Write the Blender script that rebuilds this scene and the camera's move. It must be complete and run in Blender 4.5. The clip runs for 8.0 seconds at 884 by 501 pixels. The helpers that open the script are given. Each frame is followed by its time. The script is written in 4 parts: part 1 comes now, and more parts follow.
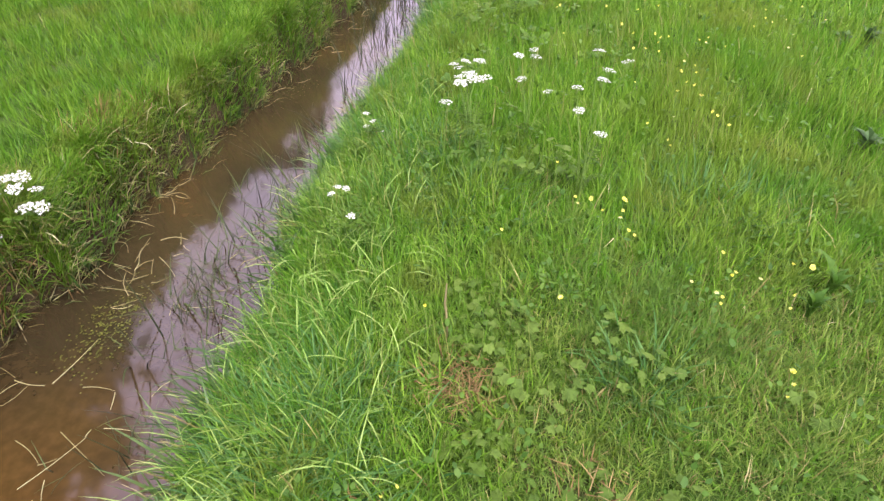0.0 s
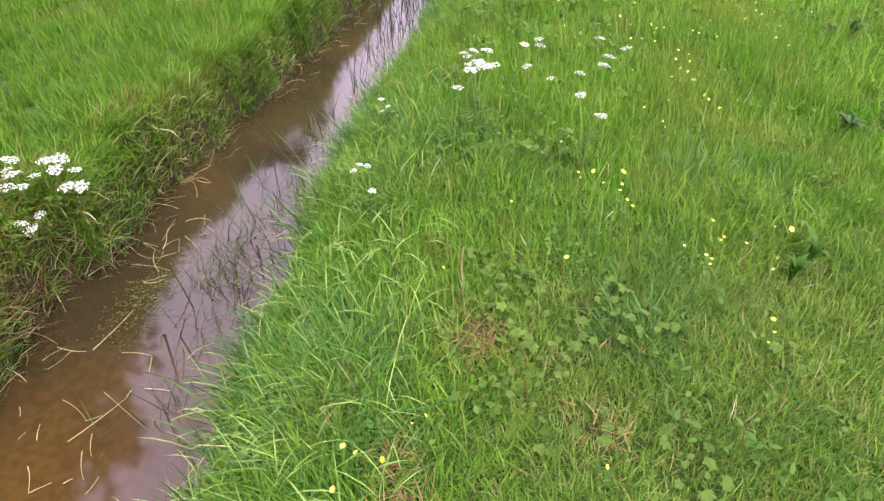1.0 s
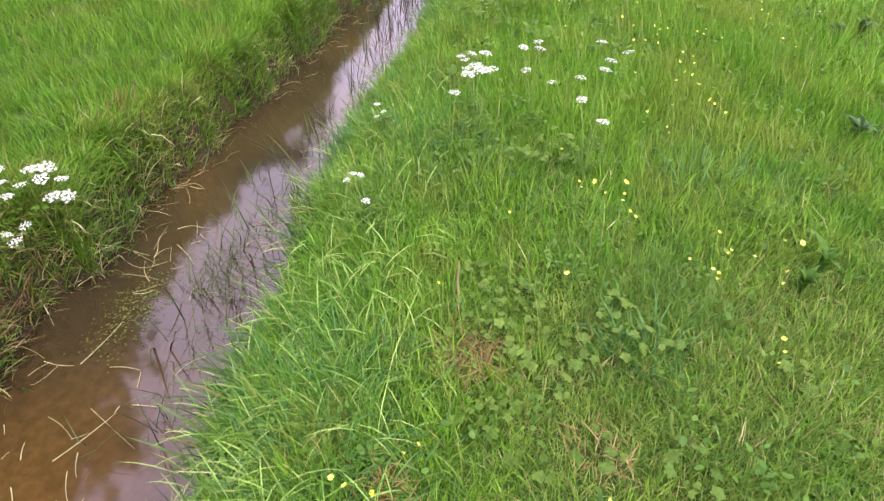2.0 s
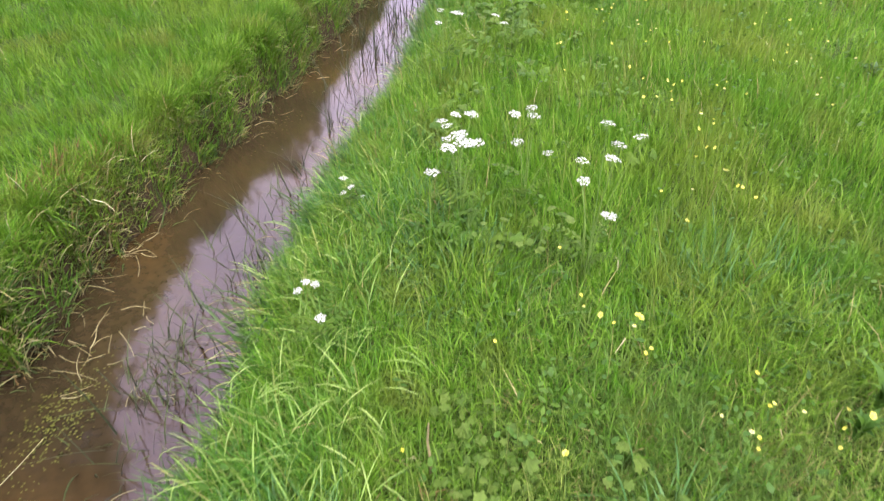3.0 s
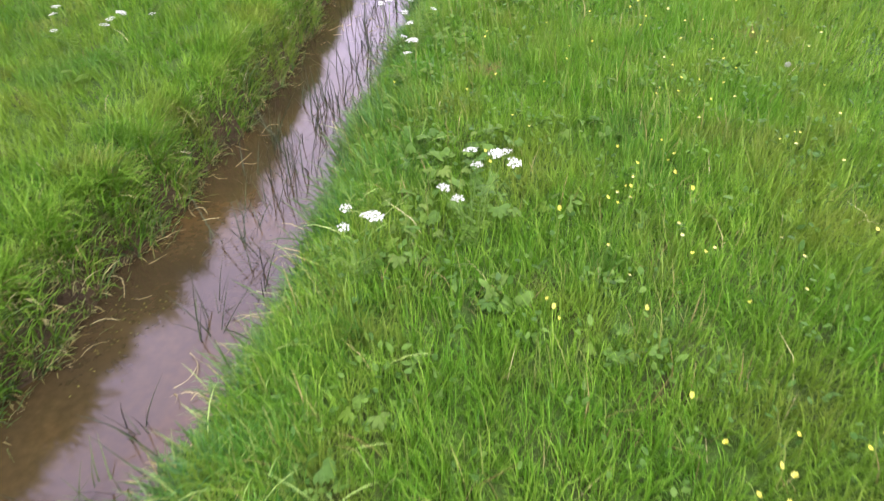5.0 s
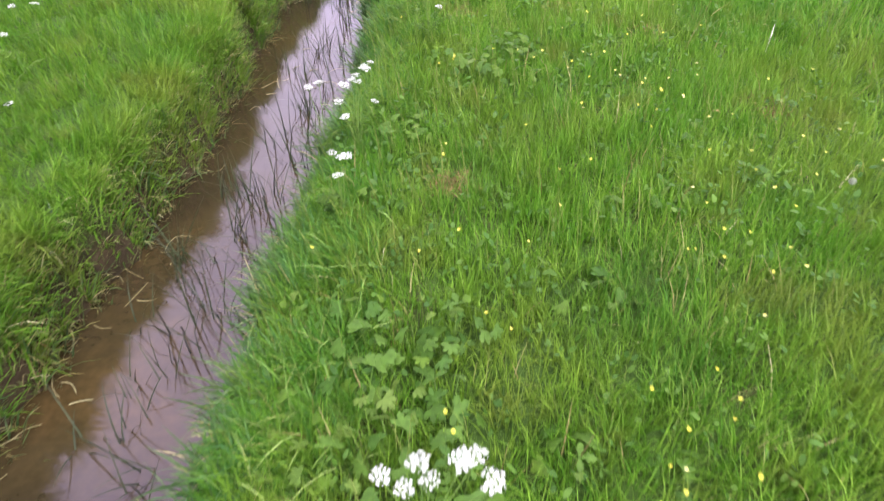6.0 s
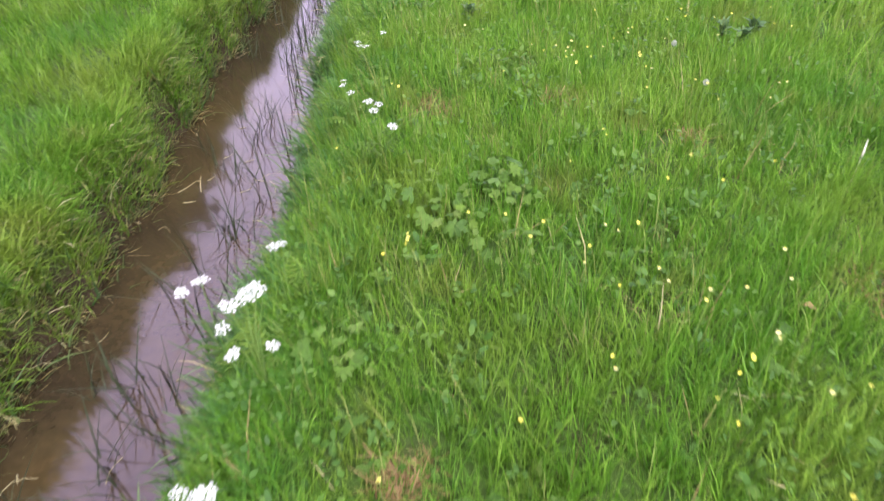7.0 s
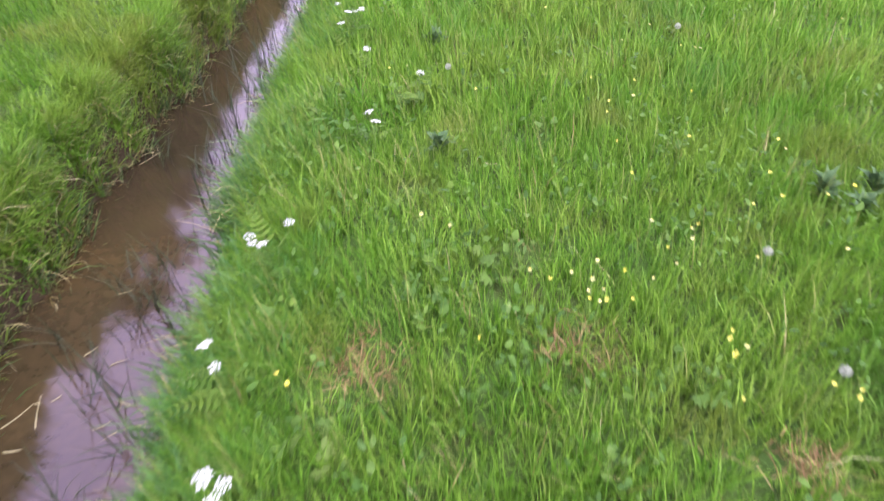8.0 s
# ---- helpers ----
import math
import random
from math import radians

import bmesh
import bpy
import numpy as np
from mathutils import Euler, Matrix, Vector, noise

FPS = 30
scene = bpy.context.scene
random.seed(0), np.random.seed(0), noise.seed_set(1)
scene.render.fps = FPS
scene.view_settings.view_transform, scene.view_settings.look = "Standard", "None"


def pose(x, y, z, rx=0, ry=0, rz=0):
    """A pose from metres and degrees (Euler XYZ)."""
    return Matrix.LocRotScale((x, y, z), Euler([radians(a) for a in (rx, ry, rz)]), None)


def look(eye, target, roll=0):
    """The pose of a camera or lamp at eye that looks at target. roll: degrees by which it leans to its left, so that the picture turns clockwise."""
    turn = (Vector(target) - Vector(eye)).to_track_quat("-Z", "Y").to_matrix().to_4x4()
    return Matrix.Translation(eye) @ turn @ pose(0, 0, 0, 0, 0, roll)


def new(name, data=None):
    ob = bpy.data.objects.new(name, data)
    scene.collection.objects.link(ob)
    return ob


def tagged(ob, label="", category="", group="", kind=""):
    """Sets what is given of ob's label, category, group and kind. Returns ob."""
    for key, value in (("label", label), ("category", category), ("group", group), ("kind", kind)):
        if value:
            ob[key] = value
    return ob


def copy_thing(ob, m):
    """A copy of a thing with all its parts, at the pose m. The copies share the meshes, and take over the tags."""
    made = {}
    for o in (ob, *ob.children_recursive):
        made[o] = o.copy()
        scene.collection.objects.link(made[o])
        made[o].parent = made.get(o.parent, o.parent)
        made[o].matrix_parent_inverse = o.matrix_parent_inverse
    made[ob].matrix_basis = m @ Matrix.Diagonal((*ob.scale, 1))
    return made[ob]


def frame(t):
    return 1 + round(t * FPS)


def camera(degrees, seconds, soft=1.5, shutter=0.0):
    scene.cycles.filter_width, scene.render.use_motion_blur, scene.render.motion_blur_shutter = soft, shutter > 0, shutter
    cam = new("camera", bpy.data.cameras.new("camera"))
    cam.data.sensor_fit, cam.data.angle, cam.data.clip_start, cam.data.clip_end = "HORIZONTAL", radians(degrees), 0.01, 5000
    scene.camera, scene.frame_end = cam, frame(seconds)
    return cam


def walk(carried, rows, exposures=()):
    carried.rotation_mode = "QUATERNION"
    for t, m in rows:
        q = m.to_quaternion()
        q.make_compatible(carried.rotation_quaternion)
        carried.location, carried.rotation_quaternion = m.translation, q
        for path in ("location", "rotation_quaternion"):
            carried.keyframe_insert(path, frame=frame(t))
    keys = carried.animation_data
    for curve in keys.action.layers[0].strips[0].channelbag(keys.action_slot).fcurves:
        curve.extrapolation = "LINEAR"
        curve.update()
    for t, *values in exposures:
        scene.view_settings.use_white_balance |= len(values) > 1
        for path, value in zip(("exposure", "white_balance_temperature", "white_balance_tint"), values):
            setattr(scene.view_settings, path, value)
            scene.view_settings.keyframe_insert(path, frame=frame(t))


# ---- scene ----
cam = camera(72.0, 8.0, soft=1.38, shutter=0.25)
PATH = [
    (0, (0.13, -0.049, 1.459), (0.025, 1.498, 0.196), -0.1),
    (0.5, (0.112, -0.151, 1.486), (0.008, 1.392, 0.217), -0.3),
    (1, (0.083, -0.257, 1.5), (-0.014, 1.287, 0.232), -0.1),
    (1.2, (0.079, -0.275, 1.501), (-0.018, 1.264, 0.227), 0.1),
    (2.3, (0.113, -0.052, 1.49), (0.007, 1.485, 0.216), -0.6),
    (2.5, (0.123, 0.049, 1.496), (0.017, 1.588, 0.222), -0.6),
    (3, (0.153, 0.385, 1.531), (0.045, 1.92, 0.254), -0.7),
    (3.5, (0.183, 0.752, 1.567), (0.074, 2.283, 0.286), -0.9),
    (4, (0.224, 1.182, 1.603), (0.114, 2.706, 0.313), -1.1),
    (4.2, (0.243, 1.357, 1.608), (0.138, 2.88, 0.316), -1.2),
    (5.3, (0.287, 2.461, 1.569), (0.27, 3.981, 0.269), -0.6),
    (5.5, (0.306, 2.671, 1.575), (0.305, 4.189, 0.273), -0.7),
    (6, (0.358, 3.254, 1.597), (0.392, 4.764, 0.285), -1.0),
    (6.5, (0.434, 3.846, 1.613), (0.478, 5.347, 0.292), -1.3),
    (7, (0.55, 4.572, 1.614), (0.595, 6.061, 0.279), -1.9),
    (7.5, (0.686, 5.293, 1.621), (0.721, 6.764, 0.267), -2.6),
    (7.6, (0.714, 5.451, 1.619), (0.738, 6.931, 0.275), -3.1),
    (8, (0.82, 6.119, 1.594), (0.85, 7.591, 0.241), -2.4),
]
walk(cam, [(t, look(eye, target, roll)) for t, eye, target, roll in PATH], exposures=[(0, 1.44, 6650, 8), (4, 1.52, 6400, 9), (6, 1.47, 6270, 8), (7, 1.53, 6080, 14), (8, 1.65, 5850, 24)])


# ---- sky and sun: a bright, thinly clouded day ----
SUN_UP, SUN_ROUND = radians(52), radians(155)
world = bpy.data.worlds.new("sky")
scene.world = world
world.use_nodes = True
wn, wl = world.node_tree.nodes, world.node_tree.links
wn.clear()
w_out, w_bg = wn.new("ShaderNodeOutputWorld"), wn.new("ShaderNodeBackground")
w_sky = wn.new("ShaderNodeTexSky")
w_sky.sky_type, w_sky.sun_disc = "NISHITA", False
w_sky.sun_elevation, w_sky.sun_rotation = SUN_UP, SUN_ROUND
w_scale = wn.new("ShaderNodeVectorMath")
w_scale.operation = "SCALE"
w_scale.inputs["Scale"].default_value = 0.13
w_co, w_noise = wn.new("ShaderNodeTexCoord"), wn.new("ShaderNodeTexNoise")
w_noise.inputs["Scale"].default_value, w_noise.inputs["Detail"].default_value = 1.6, 5
w_ramp = wn.new("ShaderNodeValToRGB")
w_ramp.color_ramp.elements[0].position, w_ramp.color_ramp.elements[0].color = 0.3, (0.62, 0.62, 0.62, 1)
w_ramp.color_ramp.elements[1].position, w_ramp.color_ramp.elements[1].color = 0.6, (0.95, 0.95, 0.95, 1)
w_mix = wn.new("ShaderNodeMix")
w_mix.data_type = "RGBA"
w_up, w_clouds = wn.new("ShaderNodeSeparateXYZ"), wn.new("ShaderNodeValToRGB")
w_clouds.color_ramp.elements[0].position, w_clouds.color_ramp.elements[0].color = 0.25, (0.72, 0.60, 0.86, 1)
w_clouds.color_ramp.elements[1].position, w_clouds.color_ramp.elements[1].color = 0.75, (1.26, 1.15, 1.24, 1)
wl.new(w_co.outputs["Generated"], w_up.inputs[0])
wl.new(w_up.outputs["Z"], w_clouds.inputs[0])
wl.new(w_clouds.outputs[0], w_mix.inputs["B"])
wl.new(w_sky.outputs[0], w_scale.inputs[0])
wl.new(w_co.outputs["Generated"], w_noise.inputs["Vector"])
wl.new(w_noise.outputs["Fac"], w_ramp.inputs[0])
wl.new(w_ramp.outputs[0], w_mix.inputs["Factor"])
wl.new(w_scale.outputs[0], w_mix.inputs["A"])
wl.new(w_mix.outputs["Result"], w_bg.inputs["Color"])
w_bg.inputs["Strength"].default_value = 1.85
wl.new(w_bg.outputs[0], w_out.inputs[0])
sun = new("sun", bpy.data.lights.new("sun", "SUN"))
sun.data.energy, sun.data.angle, sun.data.color = 1.8, radians(14), (1.0, 0.95, 0.86)
sun.matrix_world = look((0, 0, 20), (20 * math.cos(SUN_UP) / math.sin(SUN_UP) * -math.sin(SUN_ROUND), 20 * math.cos(SUN_UP) / math.sin(SUN_UP) * -math.cos(SUN_ROUND), 0))


# ---- materials ----
class Nodes:
    def __init__(self, name):
        self.mat = bpy.data.materials.new(name)
        self.mat.use_nodes = True
        self.n, self.l = self.mat.node_tree.nodes, self.mat.node_tree.links
        self.n.clear()
        self.out = self.n.new("ShaderNodeOutputMaterial")

    def make(self, kind, **sets):
        node = self.n.new(kind)
        for key, value in sets.items():
            node.inputs[key.replace("_", " ")].default_value = value
        return node

    def noise(self, scale, detail=4, rough=0.55):
        node = self.make("ShaderNodeTexNoise", Scale=scale, Detail=detail, Roughness=rough)
        self.l.new(self.place(), node.inputs["Vector"])
        return node.outputs["Fac"]

    def place(self):
        return self.n.new("ShaderNodeNewGeometry").outputs["Position"]

    def ramp(self, fac, *stops):
        node = self.n.new("ShaderNodeValToRGB")
        e = node.color_ramp.elements
        while len(e) < len(stops):
            e.new(0.5)
        for slot, (at, colour) in zip(e, stops):
            slot.position, slot.color = at, (*colour, 1)
        self.l.new(fac, node.inputs[0])
        return node.outputs[0]

    def mix(self, fac, a, b, blend="MIX"):
        node = self.n.new("ShaderNodeMix")
        node.data_type, node.blend_type = "RGBA", blend
        for key, value in (("Factor", fac), ("A", a), ("B", b)):
            if isinstance(value, (int, float)):
                node.inputs[key].default_value = value
            elif isinstance(value, tuple):
                node.inputs[key].default_value = (*value, 1)
            else:
                self.l.new(value, node.inputs[key])
        return node.outputs["Result"]

    def bump(self, height, strength, distance):
        node = self.make("ShaderNodeBump", Strength=strength, Distance=distance)
        self.l.new(height, node.inputs["Height"])
        return node.outputs[0]

    def finish(self, colour, rough=0.5, bump=None, thin=0.0, specular=0.5, ior=1.45, thin_colour=None, tint=(1, 1, 1)):
        p = self.make("ShaderNodeBsdfPrincipled", Roughness=rough, IOR=ior)
        p.inputs["Specular IOR Level"].default_value = specular
        p.inputs["Specular Tint"].default_value = (*tint, 1)
        self.l.new(colour, p.inputs["Base Color"])
        if bump is not None:
            self.l.new(bump, p.inputs["Normal"])
        last = p.outputs[0]
        if thin:
            t, m = self.make("ShaderNodeBsdfTranslucent"), self.make("ShaderNodeMixShader", Fac=thin)
            self.l.new(thin_colour or colour, t.inputs[0])
            self.l.new(last, m.inputs[1])
            self.l.new(t.outputs[0], m.inputs[2])
            last = m.outputs[0]
        self.l.new(last, self.out.inputs[0])
        return self.mat


def grass_material(name, low, mid, high, patch, thin=0.4, rough=0.42, dull=0.0):
    """Blades that differ one by one, over slow drifts of hue across the meadow."""
    k = Nodes(name)
    blade = k.ramp(k.n.new("ShaderNodeNewGeometry").outputs["Random Per Island"], (0.0, low), (0.5, mid), (1.0, high))
    drift = k.ramp(k.noise(2.2, 6), (0.40, (0, 0, 0)), (0.60, (1, 1, 1)))
    colour = k.mix(k.mix(0.55, (0, 0, 0), drift), blade, patch)
    rust = k.ramp(k.noise(3.4, 4), (0.55, (0, 0, 0)), (0.68, (1, 1, 1)))
    colour = k.mix(k.mix(dull, (0, 0, 0), rust), colour, (0.15, 0.155, 0.035))
    olive = k.ramp(k.noise(1.25, 5), (0.48, (0, 0, 0)), (0.66, (1, 1, 1)))
    colour = k.mix(k.mix(0.9 * dull, (0, 0, 0), olive), colour, (0.165, 0.205, 0.030))
    lush = k.ramp(k.noise(1.7, 4), (0.30, (1, 1, 1)), (0.44, (0, 0, 0)))
    colour = k.mix(k.mix(0.9 * dull, (0, 0, 0), lush), colour, (0.046, 0.128, 0.022))
    fine = k.ramp(k.noise(35, 2), (0.3, (0.8, 0.8, 0.8)), (0.7, (1.15, 1.15, 1.1)))
    colour = k.mix(1.0, colour, fine, "MULTIPLY")
    return k.finish(colour, rough, thin=thin, specular=0.2)


def leaf_material(name, a, b, thin=0.3, rough=0.6, scale=60, gloss=0.2):
    k = Nodes(name)
    info = k.n.new("ShaderNodeObjectInfo").outputs["Random"]
    colour = k.mix(info, a, b)
    vein = k.ramp(k.noise(scale, 4), (0.3, (0.75, 0.75, 0.75)), (0.7, (1.2, 1.2, 1.15)))
    colour = k.mix(1.0, colour, vein, "MULTIPLY")
    return k.finish(colour, rough, k.bump(k.noise(scale * 3, 3), 0.3, 0.002), thin=thin, specular=gloss)


GRASS_RIGHT = grass_material("grass_meadow", (0.044, 0.116, 0.009), (0.097, 0.209, 0.016), (0.224, 0.361, 0.048), (0.064, 0.181, 0.012), dull=0.5)
GRASS_LEFT = grass_material("grass_left", (0.038, 0.100, 0.008), (0.080, 0.178, 0.012), (0.158, 0.265, 0.029), (0.059, 0.162, 0.009), dull=0.6)
GRASS_LUSH = grass_material("grass_lush", (0.032, 0.094, 0.010), (0.072, 0.163, 0.016), (0.154, 0.263, 0.035), (0.043, 0.135, 0.017))
GRASS_DRY = grass_material("grass_dry", (0.11, 0.09, 0.03), (0.22, 0.19, 0.075), (0.38, 0.34, 0.17), (0.17, 0.135, 0.05), thin=0.2, rough=0.6)
GRASS_BANK = grass_material("grass_bank", (0.052, 0.128, 0.010), (0.107, 0.220, 0.017), (0.209, 0.326, 0.048), (0.075, 0.176, 0.012), dull=0.6)
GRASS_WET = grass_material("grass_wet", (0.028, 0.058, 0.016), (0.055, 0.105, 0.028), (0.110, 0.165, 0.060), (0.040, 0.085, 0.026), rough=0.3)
THATCH = grass_material("thatch", (0.09, 0.055, 0.022), (0.15, 0.095, 0.04), (0.24, 0.18, 0.08), (0.13, 0.08, 0.03), thin=0.1, rough=0.7)
PALE = grass_material("bleached_straw", (0.24, 0.21, 0.11), (0.36, 0.33, 0.19), (0.48, 0.45, 0.30), (0.30, 0.26, 0.13), thin=0.15, rough=0.6)
SEED = grass_material("seed_head_grass", (0.12, 0.21, 0.040), (0.19, 0.28, 0.065), (0.29, 0.37, 0.12), (0.14, 0.24, 0.05), thin=0.3)
GRASS_BLUE = grass_material("grass_blue_green", (0.034, 0.095, 0.026), (0.068, 0.155, 0.042), (0.135, 0.235, 0.075), (0.045, 0.125, 0.034))
OLIVE = grass_material("bank_mat", (0.075, 0.085, 0.026), (0.150, 0.165, 0.055), (0.270, 0.255, 0.120), (0.110, 0.125, 0.038), thin=0.2, rough=0.6)
STALK = grass_material("stalk", (0.085, 0.14, 0.025), (0.15, 0.215, 0.045), (0.23, 0.235, 0.075), (0.12, 0.15, 0.035), thin=0.2)
TURF = grass_material("turf", (0.054, 0.108, 0.016), (0.112, 0.184, 0.029), (0.235, 0.300, 0.072), (0.068, 0.155, 0.025))
HERB = grass_material("herb_leaf", (0.026, 0.066, 0.008), (0.048, 0.105, 0.012), (0.085, 0.15, 0.022), (0.034, 0.085, 0.012), thin=0.3, rough=0.5)
BROAD = leaf_material("broad_leaf", (0.036, 0.080, 0.007), (0.074, 0.130, 0.012))
BROAD_PALE = leaf_material("pale_broad_leaf", (0.050, 0.094, 0.012), (0.082, 0.128, 0.021))
HOGWEED = leaf_material("cut_leaf", (0.037, 0.085, 0.011), (0.068, 0.126, 0.018))
DOCK = leaf_material("dock_leaf", (0.028, 0.075, 0.008), (0.050, 0.105, 0.012), rough=0.55)
THISTLE = leaf_material("thistle_leaf", (0.040, 0.084, 0.027), (0.068, 0.115, 0.045), rough=0.55)
STEM = leaf_material("green_stem", (0.08, 0.15, 0.03), (0.12, 0.19, 0.04), thin=0.1)
REED = leaf_material("reed_blade", (0.017, 0.024, 0.012), (0.034, 0.045, 0.020), thin=0.1, rough=0.5)
REED_GREEN = leaf_material("broad_reed_blade", (0.034, 0.050, 0.016), (0.072, 0.098, 0.032), thin=0.15)
STRAW = leaf_material("dead_stalk", (0.15, 0.125, 0.06), (0.32, 0.29, 0.165), thin=0.0, rough=0.7, scale=90)
BLEACHED = leaf_material("bleached_blade", (0.42, 0.40, 0.33), (0.50, 0.48, 0.40), thin=0.1, rough=0.7)
DEADLEAF = leaf_material("dead_leaf", (0.15, 0.09, 0.045), (0.22, 0.14, 0.07), thin=0.1, rough=0.8)
WHITE = leaf_material("white_petal", (0.48, 0.48, 0.47), (0.57, 0.57, 0.57), thin=0.25, rough=0.6)
YELLOW = leaf_material("yellow_petal", (0.52, 0.50, 0.06), (0.60, 0.58, 0.14), thin=0.2, rough=0.3, gloss=0.5)
CORE = leaf_material("flower_centre", (0.62, 0.48, 0.03), (0.70, 0.56, 0.05), thin=0.0, rough=0.7)
CREAM = leaf_material("cream_petal", (0.36, 0.36, 0.15), (0.46, 0.46, 0.24), thin=0.2, rough=0.6)
FLUFF = leaf_material("seed_fluff", (0.24, 0.26, 0.20), (0.29, 0.31, 0.25), thin=0.4, rough=0.8)
WEED = grass_material("duckweed", (0.035, 0.042, 0.008), (0.06, 0.066, 0.012), (0.10, 0.10, 0.022), (0.05, 0.05, 0.01), thin=0.1)


def ground_material():
    k = Nodes("turf_and_mud")
    z = k.n.new("ShaderNodeSeparateXYZ")
    k.l.new(k.place(), z.inputs[0])
    soil = k.ramp(k.noise(9, 6), (0.3, (0.020, 0.014, 0.007)), (0.7, (0.046, 0.032, 0.016)))
    moss = k.ramp(k.noise(7, 5), (0.3, (0.022, 0.046, 0.007)), (0.7, (0.042, 0.076, 0.012)))
    turf = k.mix(k.ramp(k.noise(4, 5), (0.5, (0, 0, 0)), (0.8, (1, 1, 1))), moss, soil)
    up = k.n.new("ShaderNodeMapRange")
    up.inputs["From Min"].default_value, up.inputs["From Max"].default_value = -0.25, -0.05
    k.l.new(z.outputs["Z"], up.inputs["Value"])
    colour = k.mix(up.outputs[0], soil, turf)
    return k.finish(colour, 0.9, k.bump(k.noise(60, 6), 0.7, 0.02), specular=0.2)


def water_material():
    """Murky ditch water, stained orange with iron where the mud is stirred up."""
    k = Nodes("muddy_water")
    mud = k.ramp(k.noise(1.1, 5), (0.32, (0.019, 0.014, 0.008)), (0.55, (0.031, 0.022, 0.010)), (0.75, (0.052, 0.031, 0.011)))
    away = k.n.new("ShaderNodeVectorMath")
    away.operation = "DISTANCE"
    away.inputs[1].default_value = (-1.45, 0.55, WATER_Z)
    k.l.new(k.place(), away.inputs[0])
    stain = k.ramp(k.mix(0.3, away.outputs["Value"], k.noise(2.6, 4)), (0.30, (1, 1, 1)), (0.85, (0, 0, 0)))
    mud = k.mix(stain, mud, (0.046, 0.025, 0.008))
    fleck = k.ramp(k.noise(26, 4), (0.35, (0.8, 0.8, 0.8)), (0.7, (1.15, 1.12, 1.1)))
    colour = k.mix(1.0, mud, fleck, "MULTIPLY")
    return k.finish(colour, 0.065, k.bump(k.noise(7, 2), 0.04, 0.01), specular=0.5, ior=1.47, tint=(0.88, 0.71, 1.0))


WATER_Z = -0.41
GROUND, WATER = ground_material(), water_material()

# ---- the lie of the land: a ditch that bends gently between two meadows ----
LEFT_EDGE = [(-300, -44), (-4, -2.45), (0, -1.86), (1.4, -1.77), (2.2, -1.70), (3, -1.56), (4, -1.39), (5, -1.24), (6, -1.10), (7, -1.00), (8.5, -1.03), (9.5, -0.95), (10.5, -0.80), (12, -0.72), (14, -0.45), (300, 40)]
RIGHT_EDGE = [(-300, -43.2), (-4, -1.45), (0, -0.98), (1, -0.93), (2, -0.94), (3, -0.87), (3.4, -0.80), (4, -0.62), (5, -0.60), (5.6, -0.54), (6, -0.48), (6.6, -0.35), (7.5, -0.32), (8.7, -0.36), (9.5, -0.32), (10.5, -0.24), (12, -0.12), (14, 0.2), (300, 40.8)]


def edge(rows, y):
    """A bank's line, rounded at its bends."""
    at, x = zip(*rows)
    y = np.asarray(y, float)
    return (np.interp(y - 0.5, at, x) + 2 * np.interp(y, at, x) + np.interp(y + 0.5, at, x)) / 4


def waver(x, y):
    """Slow, irregular waves between about -1 and 1."""
    return (np.sin(1.7 * x + 0.6 * y + 1) + np.sin(2.3 * y - 1.1 * x + 2) + np.sin(3.9 * x + 2.9 * y) + np.sin(5.3 * y - 4.1 * x + 0.5)) / 4


def nibbled(y):
    """How far the left bank's lip strays from its line."""
    return 0.032 * np.sin(7 * y) + 0.022 * np.sin(17 * y + 1) + 0.012 * np.sin(41 * y)


def land(x, y):
    """The ground's height."""
    x, y = np.asarray(x, float), np.asarray(y, float)
    dl = edge(LEFT_EDGE, y) - x + nibbled(y)
    dr = x - edge(RIGHT_EDGE, y) - 0.17 + 0.02 * np.sin(6 * y + 2)
    lumps = 0.025 * waver(x * 1.3, y * 1.3) + 0.012 * waver(4 * x + 3, 4 * y)
    rise = 0.016 * np.clip(y, 0, 8) + lumps
    bank = lambda d: np.interp(d, (-0.3, -0.02, 0.03, 0.09, 0.25, 0.5), (-0.60, -0.50, -0.36, -0.20, -0.07, 0.0))
    cut = lambda d: np.interp(d, (-0.3, -0.03, 0.01, 0.04, 0.085, 0.3), (-0.60, -0.50, -0.37, -0.19, -0.06, 0.0))
    soft = lambda d: np.clip(d / 0.5, 0, 1)
    left = cut(dl) + soft(dl) * (rise - 0.05)
    right = bank(dr) + soft(dr) * (rise + 0.045)
    return np.maximum(left, right)


def mesh_of(name, verts, faces, material, smooth=False):
    me = bpy.data.meshes.new(name)
    me.from_pydata([tuple(v) for v in verts], [], [tuple(f) for f in faces])
    me.materials.append(material)
    if smooth:
        me.shade_smooth()
    return me


def part(name, me, parent, m=None, label=""):
    ob = new(name, me)
    ob.parent = parent
    if m is not None:
        ob.matrix_basis = m
    return tagged(ob, label)


def sheet(name, xs, ys, height, middle, material):
    """A net of quads over x and y, shifted sideways by middle(y)."""
    X, Y = np.meshgrid(xs, ys)
    X = X + middle(Y)
    co = np.stack([X, Y, height(X, Y)], -1).reshape(-1, 3)
    w = len(xs)
    faces = [(j * w + i, j * w + i + 1, (j + 1) * w + i + 1, (j + 1) * w + i) for j in range(len(ys) - 1) for i in range(w - 1)]
    return new(name, mesh_of(name, co.tolist(), faces, material, True))


